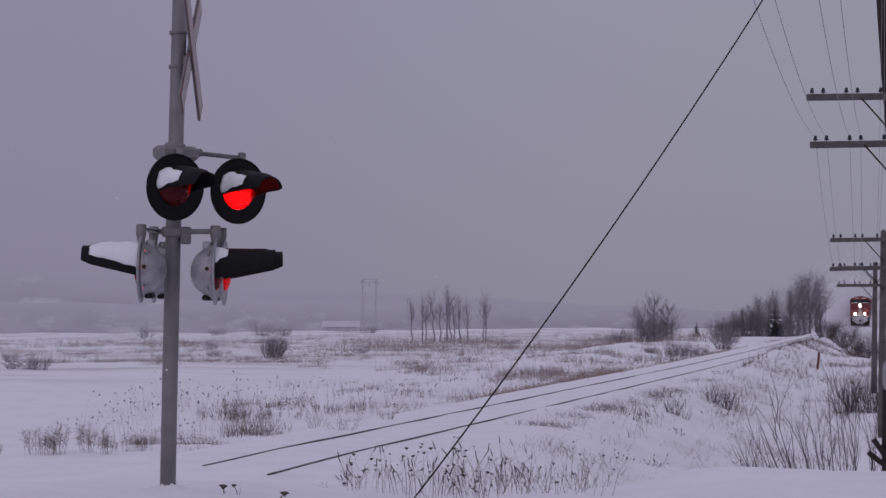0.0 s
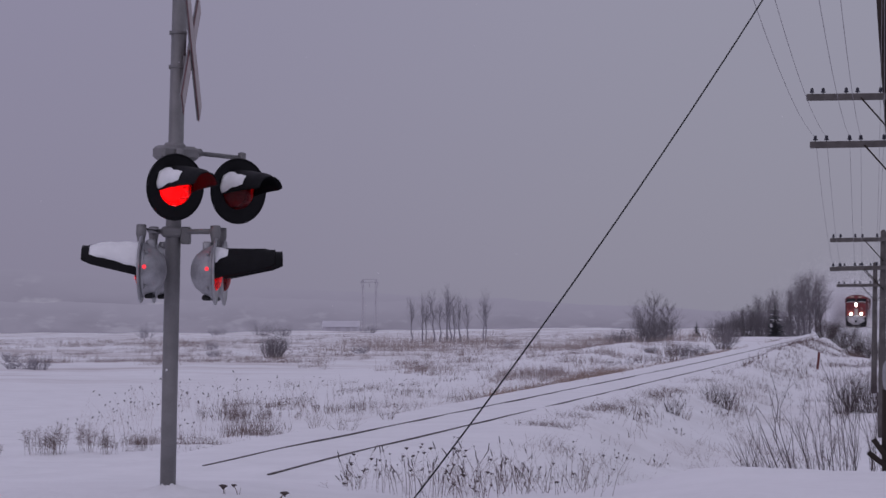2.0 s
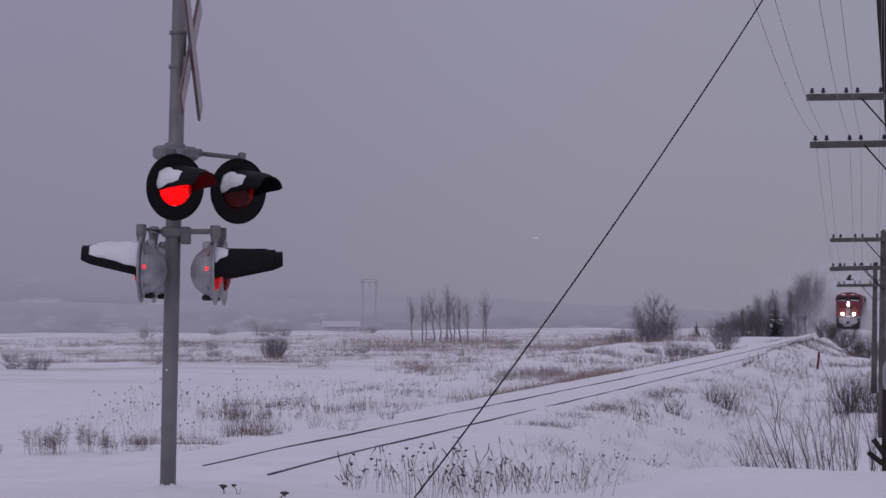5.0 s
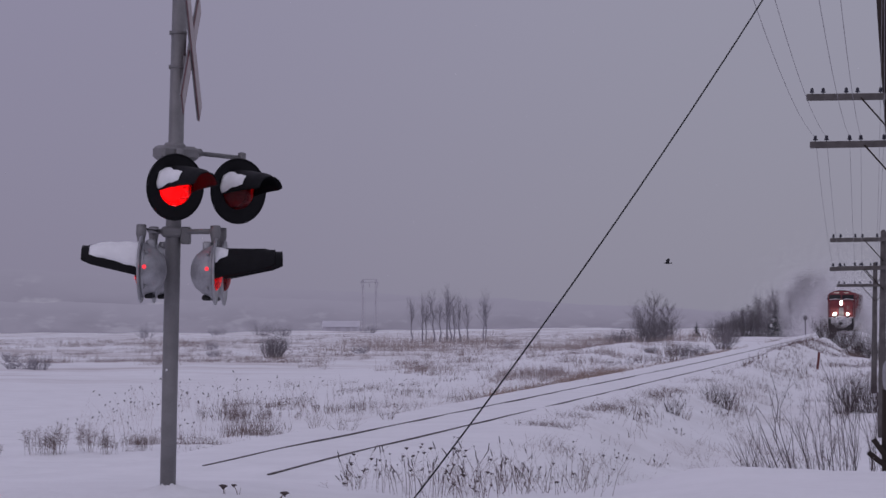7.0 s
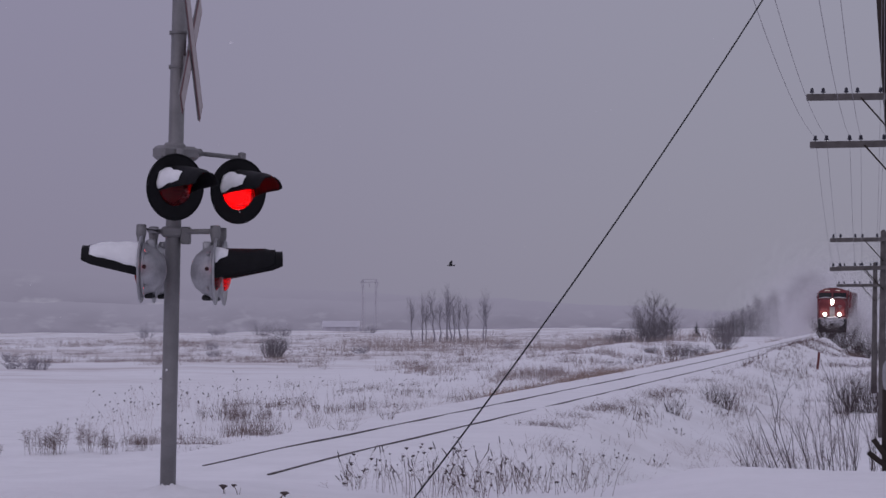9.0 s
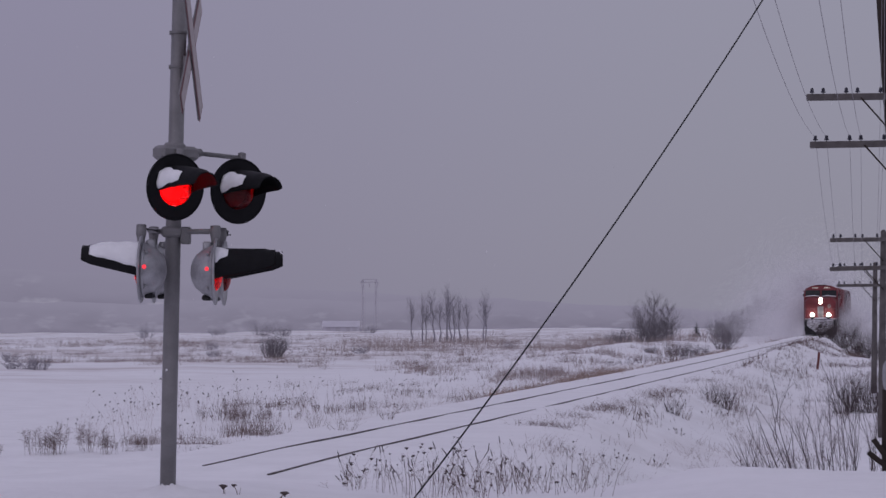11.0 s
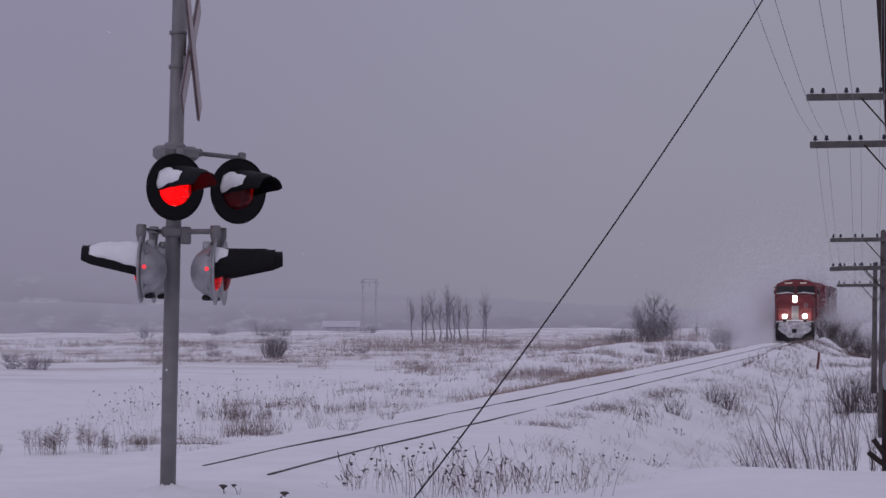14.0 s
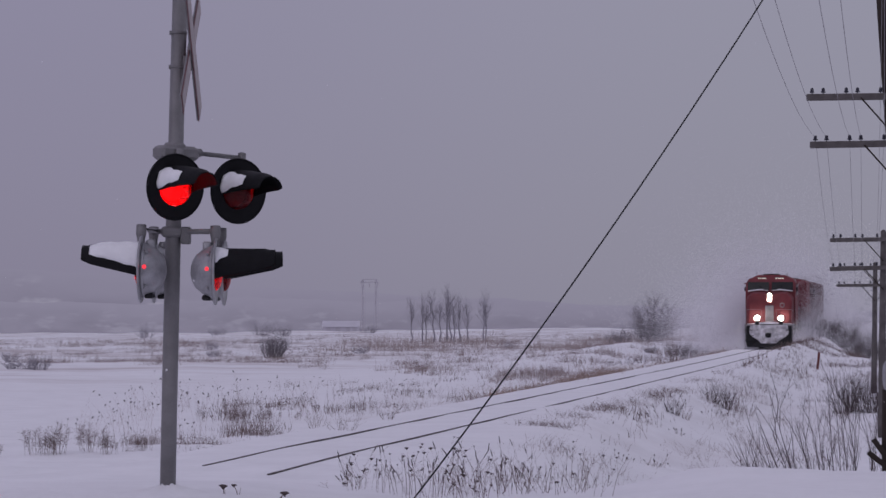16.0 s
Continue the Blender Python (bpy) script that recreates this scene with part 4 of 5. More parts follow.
def shrub(x, y, h, w, stems, seed, mt, label, depth=2, r=0.012, category="shrub", name="bare_shrub", lean=0.0, z=None, twigs=3, group=""):
    rnd = random.Random(seed)
    z = ground_z(x, y) if z is None else z
    T = thing(name, pose(x, y, z - 0.05), label, category, group)
    near = y < 50
    k = stems if near else 1
    for c in range(k):
        m = Mesh()
        for i in range(max(1, stems // k)):
            a = rnd.uniform(0, 2 * math.pi)
            q = math.sqrt(rnd.random())
            b = Vector((math.cos(a) * q * w * 0.3, math.sin(a) * q * w * 0.3, 0))
            d = Vector((math.cos(a) * q * w / h * 0.6 + lean, math.sin(a) * q * w / h * 0.6, 1)).normalized()
            limb(m, rnd, b, d, h * rnd.uniform(0.45, 0.85), r * rnd.uniform(0.7, 1.2), depth, 0.36, 4, 0.1, twigs)
        ob = part("stem" if near else "twig_mass", m, mt, T)
        if not near:
            tagged(ob, kind="stuff")
    return T


def willow(x, y, stems, seed, label, twigs=2, r=0.008, dense=True):
    """Long straight stems from one stool: (foot, lean, length) each, with short side shoots."""
    rnd = random.Random(seed)
    T = thing("willow_shrub", pose(x, y, ground_z(x, y) - 0.05), label, "shrub")
    for foot, lean, length in [(f + e * rnd.gauss(0, 0.06), q + e * rnd.gauss(-0.12, 0.12), k * (1.04 - 0.2 * e * rnd.random())) for e in ((0, 1) if dense else (0,)) for f, q, k in stems]:
        m = Mesh()
        d = Vector((lean, rnd.gauss(0, 0.2), 1)).normalized()
        p = Vector((foot, rnd.gauss(0, 0.15), 0))
        pts, n = [p.copy()], 7
        for i in range(n):
            d = (d + Vector((rnd.gauss(0, 0.035) - 0.012, rnd.gauss(0, 0.03), 0.03))).normalized()
            pts.append(pts[-1] + d * length * 1.06 / n)
        rr = r * (0.75 + 0.25 * length)
        m.tube(pts, [rr * (1 - 0.75 * i / n) for i in range(n + 1)], 5, cap=False)
        for k in range(twigs + rnd.randint(0, 3)):
            t = rnd.uniform(0.25, 0.9) * n
            i = int(t)
            b = pts[i].lerp(pts[i + 1], t - i)
            nd = (d + Vector((rnd.gauss(0, 0.24), rnd.gauss(0, 0.24), 0.12))).normalized()
            limb(m, rnd, b, nd, length * rnd.uniform(0.16, 0.4), rr * 0.5, 1, 0.3, 4, 0.15, 2)
        part("stem", m, TWIG, T)
    return T


def spruce(x, y, h, seed, label):
    rnd = random.Random(seed)
    T = thing("spruce_tree", pose(x, y, ground_z(x, y) - 0.05), label, "conifer")
    m = Mesh()
    m.tube([(0, 0, 0), (0, 0, h)], [0.02 * h, 0.01], 7)
    part("trunk", m, TWIG, T)
    m, s = Mesh(), Mesh()
    tiers = 22
    for i in range(tiers):
        t = i / tiers
        zc = h * (0.06 + 0.92 * t)
        L = h * 0.24 * (1 - t) ** 0.8 * rnd.uniform(0.75, 1.15) + 0.08
        n = max(6, int(15 * (1 - t)) + 4)
        for k in range(n):
            a = 2 * math.pi * (k + rnd.random() * 0.8) / n
            l = L * rnd.uniform(0.65, 1.2)
            d = Vector((math.cos(a), math.sin(a), 0))
            o = Vector((-d.y, d.x, 0))
            p0 = Vector((0, 0, zc))
            for j in range(7):
                f = (j + 1) / 7
                p = p0 + d * l * f + Vector((0, 0, -l * 0.35 * f))
                w = l * 0.22 * (1.15 - f)
                m.face(p0 + d * l * f * 0.6 + Vector((0, 0, -l * 0.2 * f)), p + o * w + Vector((0, 0, -0.06 * l)), p + d * 0.1 * l)
                m.face(p0 + d * l * f * 0.6 + Vector((0, 0, -l * 0.2 * f)), p + d * 0.1 * l, p - o * w + Vector((0, 0, -0.06 * l)))
            if rnd.random() < 0.035:
                p = p0 + d * l * 0.7 + Vector((0, 0, -l * 0.18))
                s.box(p.x - l * 0.2, p.x + l * 0.2, p.y - l * 0.2, p.y + l * 0.2, p.z, p.z + 0.07 * l + 0.03, 0.03)
    part("crown", m, SPRUCE, T, "dark needle boughs")
    tagged(part("snow_on_boughs", s, SNOW_CAP, T, "patches of snow on the boughs"), kind="stuff")
    return T


def build_woody():
    rnd = random.Random(21)
    # slim trees standing in the field
    for x, y, h in ((-3.9, 310, 4.9), (-2.5, 316, 5.3), (-2.05, 313, 4.3), (-1.1, 312, 5.8), (-0.35, 322, 4.6), (0.5, 320, 6.4), (0.95, 318, 5.6), (1.35, 316, 4.6), (2.15, 318, 5.4), (3.1, 314, 4.6), (5.2, 325, 5.7), (5.5, 326, 4.8)):
        bare_tree(x, y, h * 1.04, rnd.random(), TWIG_FAR_HAZE, "slim bare tree in the field, distance haze put into its grey colour", 0.3, 0.3, 0.011, 17, group="slim trees in the field")
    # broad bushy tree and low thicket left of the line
    bare_tree(24.1, 289, 5.4, 4, TWIG_HAZE, "broad bare tree with a dense twiggy crown", 0.82, 0.1, 0.03, 40)
    bare_tree(25.5, 290, 4.5, 24, TWIG_HAZE, "broad bare tree with a dense twiggy crown", 0.8, 0.1, 0.03, 30)
    bare_tree(22.6, 289.5, 4.4, 14, TWIG_HAZE, "broad bare tree with a dense twiggy crown", 0.8, 0.1, 0.03, 30)
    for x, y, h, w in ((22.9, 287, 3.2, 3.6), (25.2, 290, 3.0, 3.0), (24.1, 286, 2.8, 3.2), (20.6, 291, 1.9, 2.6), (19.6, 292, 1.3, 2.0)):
        shrub(x, y, h, w, 60, rnd.random(), TWIG_HAZE, "dense leafless thicket by the field edge", 2, 0.022, "thicket", "thicket")
    shrub(24.0, 288.5, 3.9, 5.4, 70, 91, TWIG_HAZE, "dense leafless thicket by the field edge", 2, 0.026, "thicket", "thicket")
    spruce(35.6, 357, 2.3, 7, "small dark young spruce")
    # row of bushes and trees along the far track
    for x, y, h, w in ((36.2, 345, 2.6, 4.0), (37.6, 346, 3.0, 4.2), (38.9, 344, 3.3, 4.2), (40.2, 343, 3.6, 4.2), (41.5, 342, 3.4, 4.0), (43.0, 345, 3.0, 4.0), (44.5, 349, 2.7, 4.0), (46.5, 354, 2.6, 4.0), (48.6, 358, 2.6, 3.6)):
        shrub(x + 1.6, y, h, w, 90, rnd.random(), TWIG_HAZE, "dense bare bush beside the railway", 2, 0.022, "bush", "bush", twigs=4, group="bushes along the line")
    spruce(44.0, 337, 5.2, 17, "dark spruce with patches of snow among bare trees")
    for x, y, h in ((42.0, 340, 5.3), (43.2, 345, 6.6), (44.0, 350, 5.8), (46.4, 352, 6.4), (48.2, 356, 7.6), (49.6, 360, 8.6), (51.0, 364, 9.2), (52.4, 368, 9.0), (50.3, 366, 8.3), (53.6, 372, 8.6), (47.3, 358, 6.8), (37.6, 342, 3.4), (38.8, 343, 3.9), (39.8, 342, 4.3), (40.8, 343, 4.8), (41.4, 346, 5.6)):
        bare_tree(x + 1.6, y, h * 0.94, rnd.random(), TWIG_HAZE, "bare grey tree in a row beside the railway", 0.5, 0.06, 0.026, 40, group="trees beside the line")
    # bushes between: left of the track, and behind the embankment shoulder
    for x, y, h, w, n, sd in ((14.3, 158, 1.45, 1.0, 34, 71), (15.2, 160, 1.25, 1.0, 30, 72), (13.4, 157, 0.95, 0.9, 22, 73), (12.3, 155, 0.7, 1.1, 20, 74), (16.4, 164, 1.0, 1.0, 22, 75), (11.0, 152, 0.55, 1.2, 18, 76), (17.9, 172, 0.9, 1.2, 22, 77), (9.6, 149, 0.5, 1.2, 16, 78)):
        shrub(x, y, h, w, n, sd, DRYWEED if sd % 2 else TWIG_HAZE, "bushy dry weeds on the far verge of the line", 2, 0.009, "weeds", "twiggy_clump", twigs=3)
    for x, y, h, w in ((23.4, 214, 2.3, 1.5), (24.1, 216, 2.0, 1.3), (16.6, 182, 1.25, 1.8), (17.6, 183, 1.0, 1.6), (26.9, 243, 2.0, 2.6), (28.2, 247, 1.7, 2.2), (18.9, 186, 0.9, 1.5), (14.9, 182, 0.7, 1.4)):
        shrub(x, y, h, w, 44, rnd.random(), TWIG_HAZE, "small leafless bush beside the railway", 2, 0.014)
    for x, y, h, w in ((26.2, 168, 1.9, 2.4), (27.4, 169, 2.3, 2.2), (25.2, 167, 1.3, 1.8), (28.6, 172, 1.6, 2.0), (29.6, 171, 1.9, 2.0)):
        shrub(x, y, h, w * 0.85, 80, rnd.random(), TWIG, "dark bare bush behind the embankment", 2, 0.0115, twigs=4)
    # field bushes
    for x, y, h, w in ((-13.4, 198, 2.0, 1.7), (-12.9, 198.6, 1.7, 1.2)):
        shrub(x, y, h, w, 60, rnd.random(), TWIG_HAZE, "lone bare bush in the open field", 3, 0.018)
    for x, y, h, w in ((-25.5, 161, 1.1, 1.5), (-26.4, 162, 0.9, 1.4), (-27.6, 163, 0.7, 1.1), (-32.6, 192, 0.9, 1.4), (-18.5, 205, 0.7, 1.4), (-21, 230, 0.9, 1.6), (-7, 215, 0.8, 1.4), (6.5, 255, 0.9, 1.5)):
        shrub(x, y, h, w, 40, rnd.random(), TWIG_FAR_HAZE, "low bush in the field, distance haze put into its pale colour", 2, 0.017)
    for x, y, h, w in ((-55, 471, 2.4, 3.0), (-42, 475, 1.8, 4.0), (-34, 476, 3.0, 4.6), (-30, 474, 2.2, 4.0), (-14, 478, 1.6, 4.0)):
        shrub(x, y, h, w, 40, rnd.random(), TWIG_FAR_HAZE, "far bush, snowfall haze put into its pale colour", 3, 0.03)
    # willow with long raking stems in the near ditch
    willow(4.85, 33.0, ((-0.34, -0.52, 1.35), (-0.30, -0.30, 1.55), (-0.24, -0.44, 1.75), (-0.2, -0.2, 1.5), (-0.12, -0.38, 1.9), (-0.1, -0.28, 1.45), (-0.02, -0.16, 1.6), (0.02, -0.36, 2.1), (0.06, -0.26, 2.3), (0.1, -0.1, 1.75),
                        (0.16, -0.3, 2.0), (0.2, -0.18, 1.85), (0.24, -0.06, 1.5), (0.28, -0.24, 1.7), (0.4, -0.12, 1.45), (0.52, -0.42, 1.35), (-0.4, -0.75, 1.5), (0.34, 0.1, 1.3), (-0.36, -0.4, 1.7), (-0.16, -0.5, 1.6), (-0.06, -0.6, 1.5), (0.12, -0.5, 1.8), (0.46, -0.2, 1.6), (0.58, -0.05, 1.3)), 31, "leafless willow with long thin raking stems")
    willow(6.5, 41.5, ((-0.3, -0.35, 1.5), (-0.2, -0.18, 1.7), (-0.12, -0.28, 1.9), (-0.05, -0.06, 2.2), (0.03, 0.05, 2.3), (0.1, -0.14, 2.1), (0.16, 0.14, 1.9), (0.25, 0.0, 2.0), (0.33, 0.22, 1.7), (-0.4, -0.5, 1.3), (0.05, 0.3, 1.6), (0.4, 0.3, 1.5)), 41, "tall leafless shrub with fine twigs below the poles", 7, 0.0065, False)
    willow(7.3, 43.0, ((-0.15, -0.2, 1.6), (-0.05, 0.1, 1.9), (0.05, -0.1, 2.0), (0.12, 0.2, 1.7), (0.2, 0.05, 1.5), (-0.2, 0.15, 1.4)), 43, "tall leafless shrub with fine twigs below the poles", 7, 0.0065, False)
    for x, y, h, w, sd in ((13.5, 86.0, 1.25, 1.0, 47), (14.0, 86.8, 1.45, 1.1, 48), (14.5, 86.2, 1.5, 1.1, 49), (15.0, 87.0, 1.4, 1.1, 50)):
        shrub(x, y, h, w, 40, sd, TWIG, "dark dense shrub in the ditch below the poles", 2, 0.010, twigs=3)
    # twiggy clumps on the ditch slope
    for x, y, h, w, n, sd in ((8.3, 78.0, 0.8, 0.6, 34, 51), (8.6, 77.6, 0.85, 0.6, 36, 52), (9.0, 78.4, 0.7, 0.6, 22, 55), (9.4, 78.8, 0.5, 0.6, 14, 57), (6.15, 68.0, 0.58, 0.5, 30, 53), (6.5, 68.4, 0.42, 0.5, 16, 58), (11.4, 92.0, 0.5, 1.1, 20, 60), (10.6, 96.0, 0.45, 1.0, 18, 65)):
        shrub(x, y, h, w, n, sd, REED_GREY if sd > 54 else TWIG, "dense clump of brown bare twigs on the snowy slope", 1, 0.0065, twigs=3)
    # thin tree behind the poles
    bare_tree(16.25, 82, 9.0, 61, TWIG, "thin bare tree behind the telegraph poles", 0.42, 0.3, 0.012, 22)
    bare_tree(17.3, 86, 8.0, 63, TWIG, "thin bare tree behind the telegraph poles", 0.5, 0.25, 0.012, 24)
    bare_tree(16.9, 88, 6.4, 62, TWIG, "thin bare tree behind the telegraph poles", 0.6, 0.2, 0.012, 18)
    bare_tree(24.6, 138, 5.0, 64, TWIG_HAZE, "thin bare tree behind the telegraph poles", 0.6, 0.2, 0.016, 16)


build_woody()


# ---------------- dry weeds and grass ----------------
def weed_clump(x, y, n, h, w, seed, head, label, name="dry_weed", lean=0.12, r=0.004, z=None, bush=0.25):
    """Upright dead stalks with seed heads."""
    rnd = random.Random(seed)
    z = ground_z(x, y) if z is None else z
    T = thing(name, pose(x, y, z - 0.03), label, "weeds", "dry weeds in the snow")
    near = y < 36
    wind = rnd.gauss(0, 0.14)
    st, sd = Mesh(), Mesh()
    for i in range(n):
        if near:
            st, sd = Mesh(), Mesh()
        bx, by = rnd.gauss(0, w * 0.3), rnd.gauss(0, w * 0.3)
        hh = h * (0.3 + 0.85 * rnd.random() ** 1.3)
        lx, ly = (wind + rnd.gauss(0, lean)) * hh, rnd.gauss(0, lean) * hh
        a, b, c = Vector((bx, by, 0)), Vector((bx + lx * 0.35, by + ly * 0.35, hh * 0.55)), Vector((bx + lx, by + ly, hh))
        e = rnd.uniform(0.5, 1.25)
        st.tube([a, b, c], [r * e, r * 0.8 * e, r * 0.5 * e], 3, cap=False)
        if rnd.random() < bush:
            for k in range(3):
                t = rnd.uniform(0.4, 0.9)
                p = a.lerp(c, t)
                q = p + Vector((rnd.gauss(0, 0.12), rnd.gauss(0, 0.12), rnd.uniform(0.06, 0.2))) * h
                st.tube([p, q], [r * 0.6, r * 0.4], 3, cap=False)
        if head == "spike":
            sd.tube([c - (c - b).normalized() * 0.13 * h, c + (c - b).normalized() * 0.03 * h], [r * 2.9, r * 1.9], 6)
        elif head == "umbel" and rnd.random() < 0.72:
            # flat, lumpy seed plate
            w0, n0 = rnd.uniform(0.009, 0.024) * (1.8 if lean >= 0.3 else 1.0), 9
            rows = []
            for f, hz in ((0.06, -0.02), (0.4, -0.009), (1.0, 0.0), (0.92, 0.006), (0.4, 0.008), (0.03, 0.007)):
                rows.append([(c.x + w0 * f * (0.8 + 0.4 * rnd.random()) * math.cos(2 * math.pi * j / n0), c.y + w0 * f * (0.8 + 0.4 * rnd.random()) * math.sin(2 * math.pi * j / n0), c.z + hz * (w0 / 0.026) + rnd.uniform(-0.003, 0.003)) for j in range(n0)])
            sd.grid(rows, True, True)
        elif head == "plume":
            if rnd.random() < 0.75:
                d = Vector((rnd.gauss(0.15, 0.6), rnd.gauss(0, 0.3), rnd.uniform(0.2, 1.0))).normalized()
                k = rnd.uniform(0.55, 1.25)
                sd.tube([c, c + d * 0.04 * k, c + d * 0.085 * k], [r * 1.5, 0.016 * k, r], 4, cap=False)
        if near:
            k = part("stalk", st, DRYWEED, T)
            if sd.v:
                part("seed_head", sd, SEED, k, "dark dry seed head")
    if not near:
        tagged(part("stalk_mass", st, WEED_PALE if head == "plume" else DRYWEED, T), kind="stuff")
        if sd.v:
            tagged(part("seed_mass", sd, SEED, T, "dark dry seed heads"), kind="stuff")
    return T


def fluffy_clump(x, y, h, w, n, seed, mt):
    """Dead stalks whose upper half carries a soft panicle of short fine twigs."""
    rnd = random.Random(seed)
    T = thing("twiggy_clump", pose(x, y, ground_z(x, y) - 0.03), "brown fluffy-headed weed clump standing in drifted snow", "weeds", "dry weeds in the snow")
    m = Mesh()
    for i in range(n):
        a = Vector((rnd.gauss(0, w * 0.42), rnd.gauss(0, w * 0.42), 0))
        hh = h * rnd.uniform(0.45, 1.12)
        c = a + Vector((rnd.gauss(0, 0.13) + a.x * 0.45, rnd.gauss(0, 0.2), 1)).normalized() * hh
        b = a.lerp(c, 0.5) + Vector((rnd.gauss(0, 0.02), rnd.gauss(0, 0.02), 0))
        m.tube([a, b, c], [0.003, 0.0026, 0.0016], 3, cap=False)
        for k in range(rnd.randint(14, 28)):
            p = b.lerp(c, rnd.uniform(-0.3, 1.0))
            q = p + Vector((rnd.gauss(0, 0.055), rnd.gauss(0, 0.055), rnd.uniform(0.0, 0.085))) * (h / 0.6)
            m.tube([p, q], [0.0018, 0.0024], 3, cap=False)
    tagged(part("twig_mass", m, mt, T), kind="stuff")
    return T


def scatter(name, label, n, seed, place, h0, h1, width, mt, lean=0.25, blades=3):
    """Tufts of thin grass blades, as one sheet of stuff."""
    rnd = random.Random(seed)
    V, F = [], []
    made = 0
    tries = 0
    while made < n and tries < n * 30:
        tries += 1
        p = place(rnd)
        if p is None:
            continue
        x, y = p
        z = ground_z(x, y) - 0.03
        size = math.exp(rnd.gauss(-0.1, 0.4))
        for k in range(rnd.randint(max(2, blades - 2), blades * 2)):
            h = rnd.uniform(h0, h1) * size
            bx, by = x + rnd.gauss(0, 0.16 * size), y + rnd.gauss(0, 0.2)
            a = rnd.uniform(0, math.pi)
            ox, oy = math.cos(a) * width, math.sin(a) * width
            lx, ly = rnd.gauss(0, lean) * h, rnd.gauss(0, lean) * h
            i = len(V)
            V += [(bx - ox, by - oy, z), (bx + ox, by + oy, z), (bx + lx * 0.4 + ox * 0.7, by + ly * 0.4 + oy * 0.7, z + h * 0.6), (bx + lx * 0.4 - ox * 0.7, by + ly * 0.4 - oy * 0.7, z + h * 0.6), (bx + lx, by + ly, z + h)]
            F += [(i, i + 1, i + 2, i + 3), (i + 3, i + 2, i + 4)]
        made += 1
    me = bpy.data.meshes.new(name)
    me.from_pydata(V, [], F)
    me.materials.append(mt)
    tagged(new(name, me), label, "grass", kind="stuff")


def build_weeds():
    rnd = random.Random(77)
    # reed clumps beyond the road
    for x, y, h, w, n in ((-9.3, 58.2, 0.62, 0.5, 70), (-8.9, 58.6, 0.6, 0.45, 60), (-8.2, 58.8, 0.66, 0.4, 55), (-7.8, 58.7, 0.62, 0.4, 60), (-7.1, 60.5, 0.6, 0.3, 30), (-6.6, 61.0, 0.7, 0.4, 26), (-10.2, 58.0, 0.3, 0.5, 24),
                          (-6.75, 77.2, 0.75, 0.7, 80), (-6.2, 77.0, 0.8, 0.7, 100), (-5.6, 77.6, 0.7, 0.6, 70), (-7.6, 79, 0.8, 0.6, 20), (-4.6, 78.5, 0.5, 0.7, 30), (-2.6, 84.6, 0.5, 1.2, 50), (-3.8, 84, 0.5, 1.0, 40), (-1.6, 86, 0.45, 1.2, 44)):
        fluffy_clump(x + rnd.uniform(-0.15, 0.15), y + rnd.uniform(-0.6, 0.6), h * rnd.uniform(0.85, 1.25) * (0.72 if y > 70 else 1.0), w * rnd.uniform(0.6, 0.85), int(n * rnd.uniform(0.32, 0.48)), rnd.random(), (DRYWEED, REED_GREY)[rnd.random() < 0.55])
    # tall stalks with dark heads, mid distance
    for i in range(34):
        x = rnd.uniform(-10.6, 0.2)
        y = rnd.uniform(76, 92)
        weed_clump(x, y, rnd.randint(4, 10), rnd.uniform(0.7, 1.25), 1.0, rnd.random(), "plume", "tall dry stalks with drooping dark heads", "goldenrod_stalks", 0.2, 0.003)
    for i in range(8):
        weed_clump(rnd.uniform(-9.6, -6.2), rnd.uniform(64, 74), rnd.randint(4, 8), rnd.uniform(0.9, 1.3), 0.9, rnd.random(), "plume", "tall dry stalks with drooping dark heads", "goldenrod_stalks", 0.24, 0.003)
    # low shrubby weeds between road and track
    for x, y, h, w in ((-2.0, 50.5, 0.42, 0.6), (-2.6, 52, 0.4, 0.6), (-1.2, 55.5, 0.35, 0.5), (-4.6, 56.5, 0.45, 0.6), (-5.4, 57, 0.4, 0.5), (-3.8, 55, 0.3, 0.6)):
        shrub(x, y, h, w, 14, rnd.random(), DRYWEED, "low twiggy weed in the snow", 1, 0.0045, "weeds", "dry_weed")
    # near bank: tall weeds with spikes and umbels
    for x, y, n, h, w, head in ((-0.55, 25.6, 10, 0.5, 0.3, "spike"), (-0.35, 25.2, 14, 0.56, 0.35, "umbel"), (-0.1, 24.8, 14, 0.55, 0.4, "spike"), (0.12, 25.5, 16, 0.6, 0.4, "umbel"), (0.3, 25.0, 16, 0.55, 0.35, "spike"),
                                (0.05, 24.0, 12, 0.5, 0.4, "umbel"), (-0.25, 23.6, 10, 0.45, 0.4, "spike"), (0.55, 25.4, 8, 0.42, 0.4, "umbel"), (0.85, 25.8, 8, 0.36, 0.4, "spike"), (-0.9, 25.9, 8, 0.34, 0.3, "umbel"), (1.2, 25.6, 5, 0.4, 0.4, "umbel"), (1.55, 24.6, 4, 0.42, 0.3, "umbel"),
                                (0.7, 29.5, 8, 0.6, 0.3, "spike"), (1.0, 31, 10, 0.55, 0.4, "spike"), (1.5, 33, 6, 0.5, 0.5, "spike"), (0.2, 30.5, 10, 0.5, 0.4, "umbel"), (-0.4, 32, 8, 0.45, 0.5, "umbel")):
        weed_clump(x, y, max(4, int(n * 0.85)), h * 0.92, w, rnd.random(), head, "dry weeds with dark %s on the snowy bank" % ("seed spikes" if head == "spike" else "flat seed heads"), "dry_weed", 0.2, 0.0021, bush=0.75)
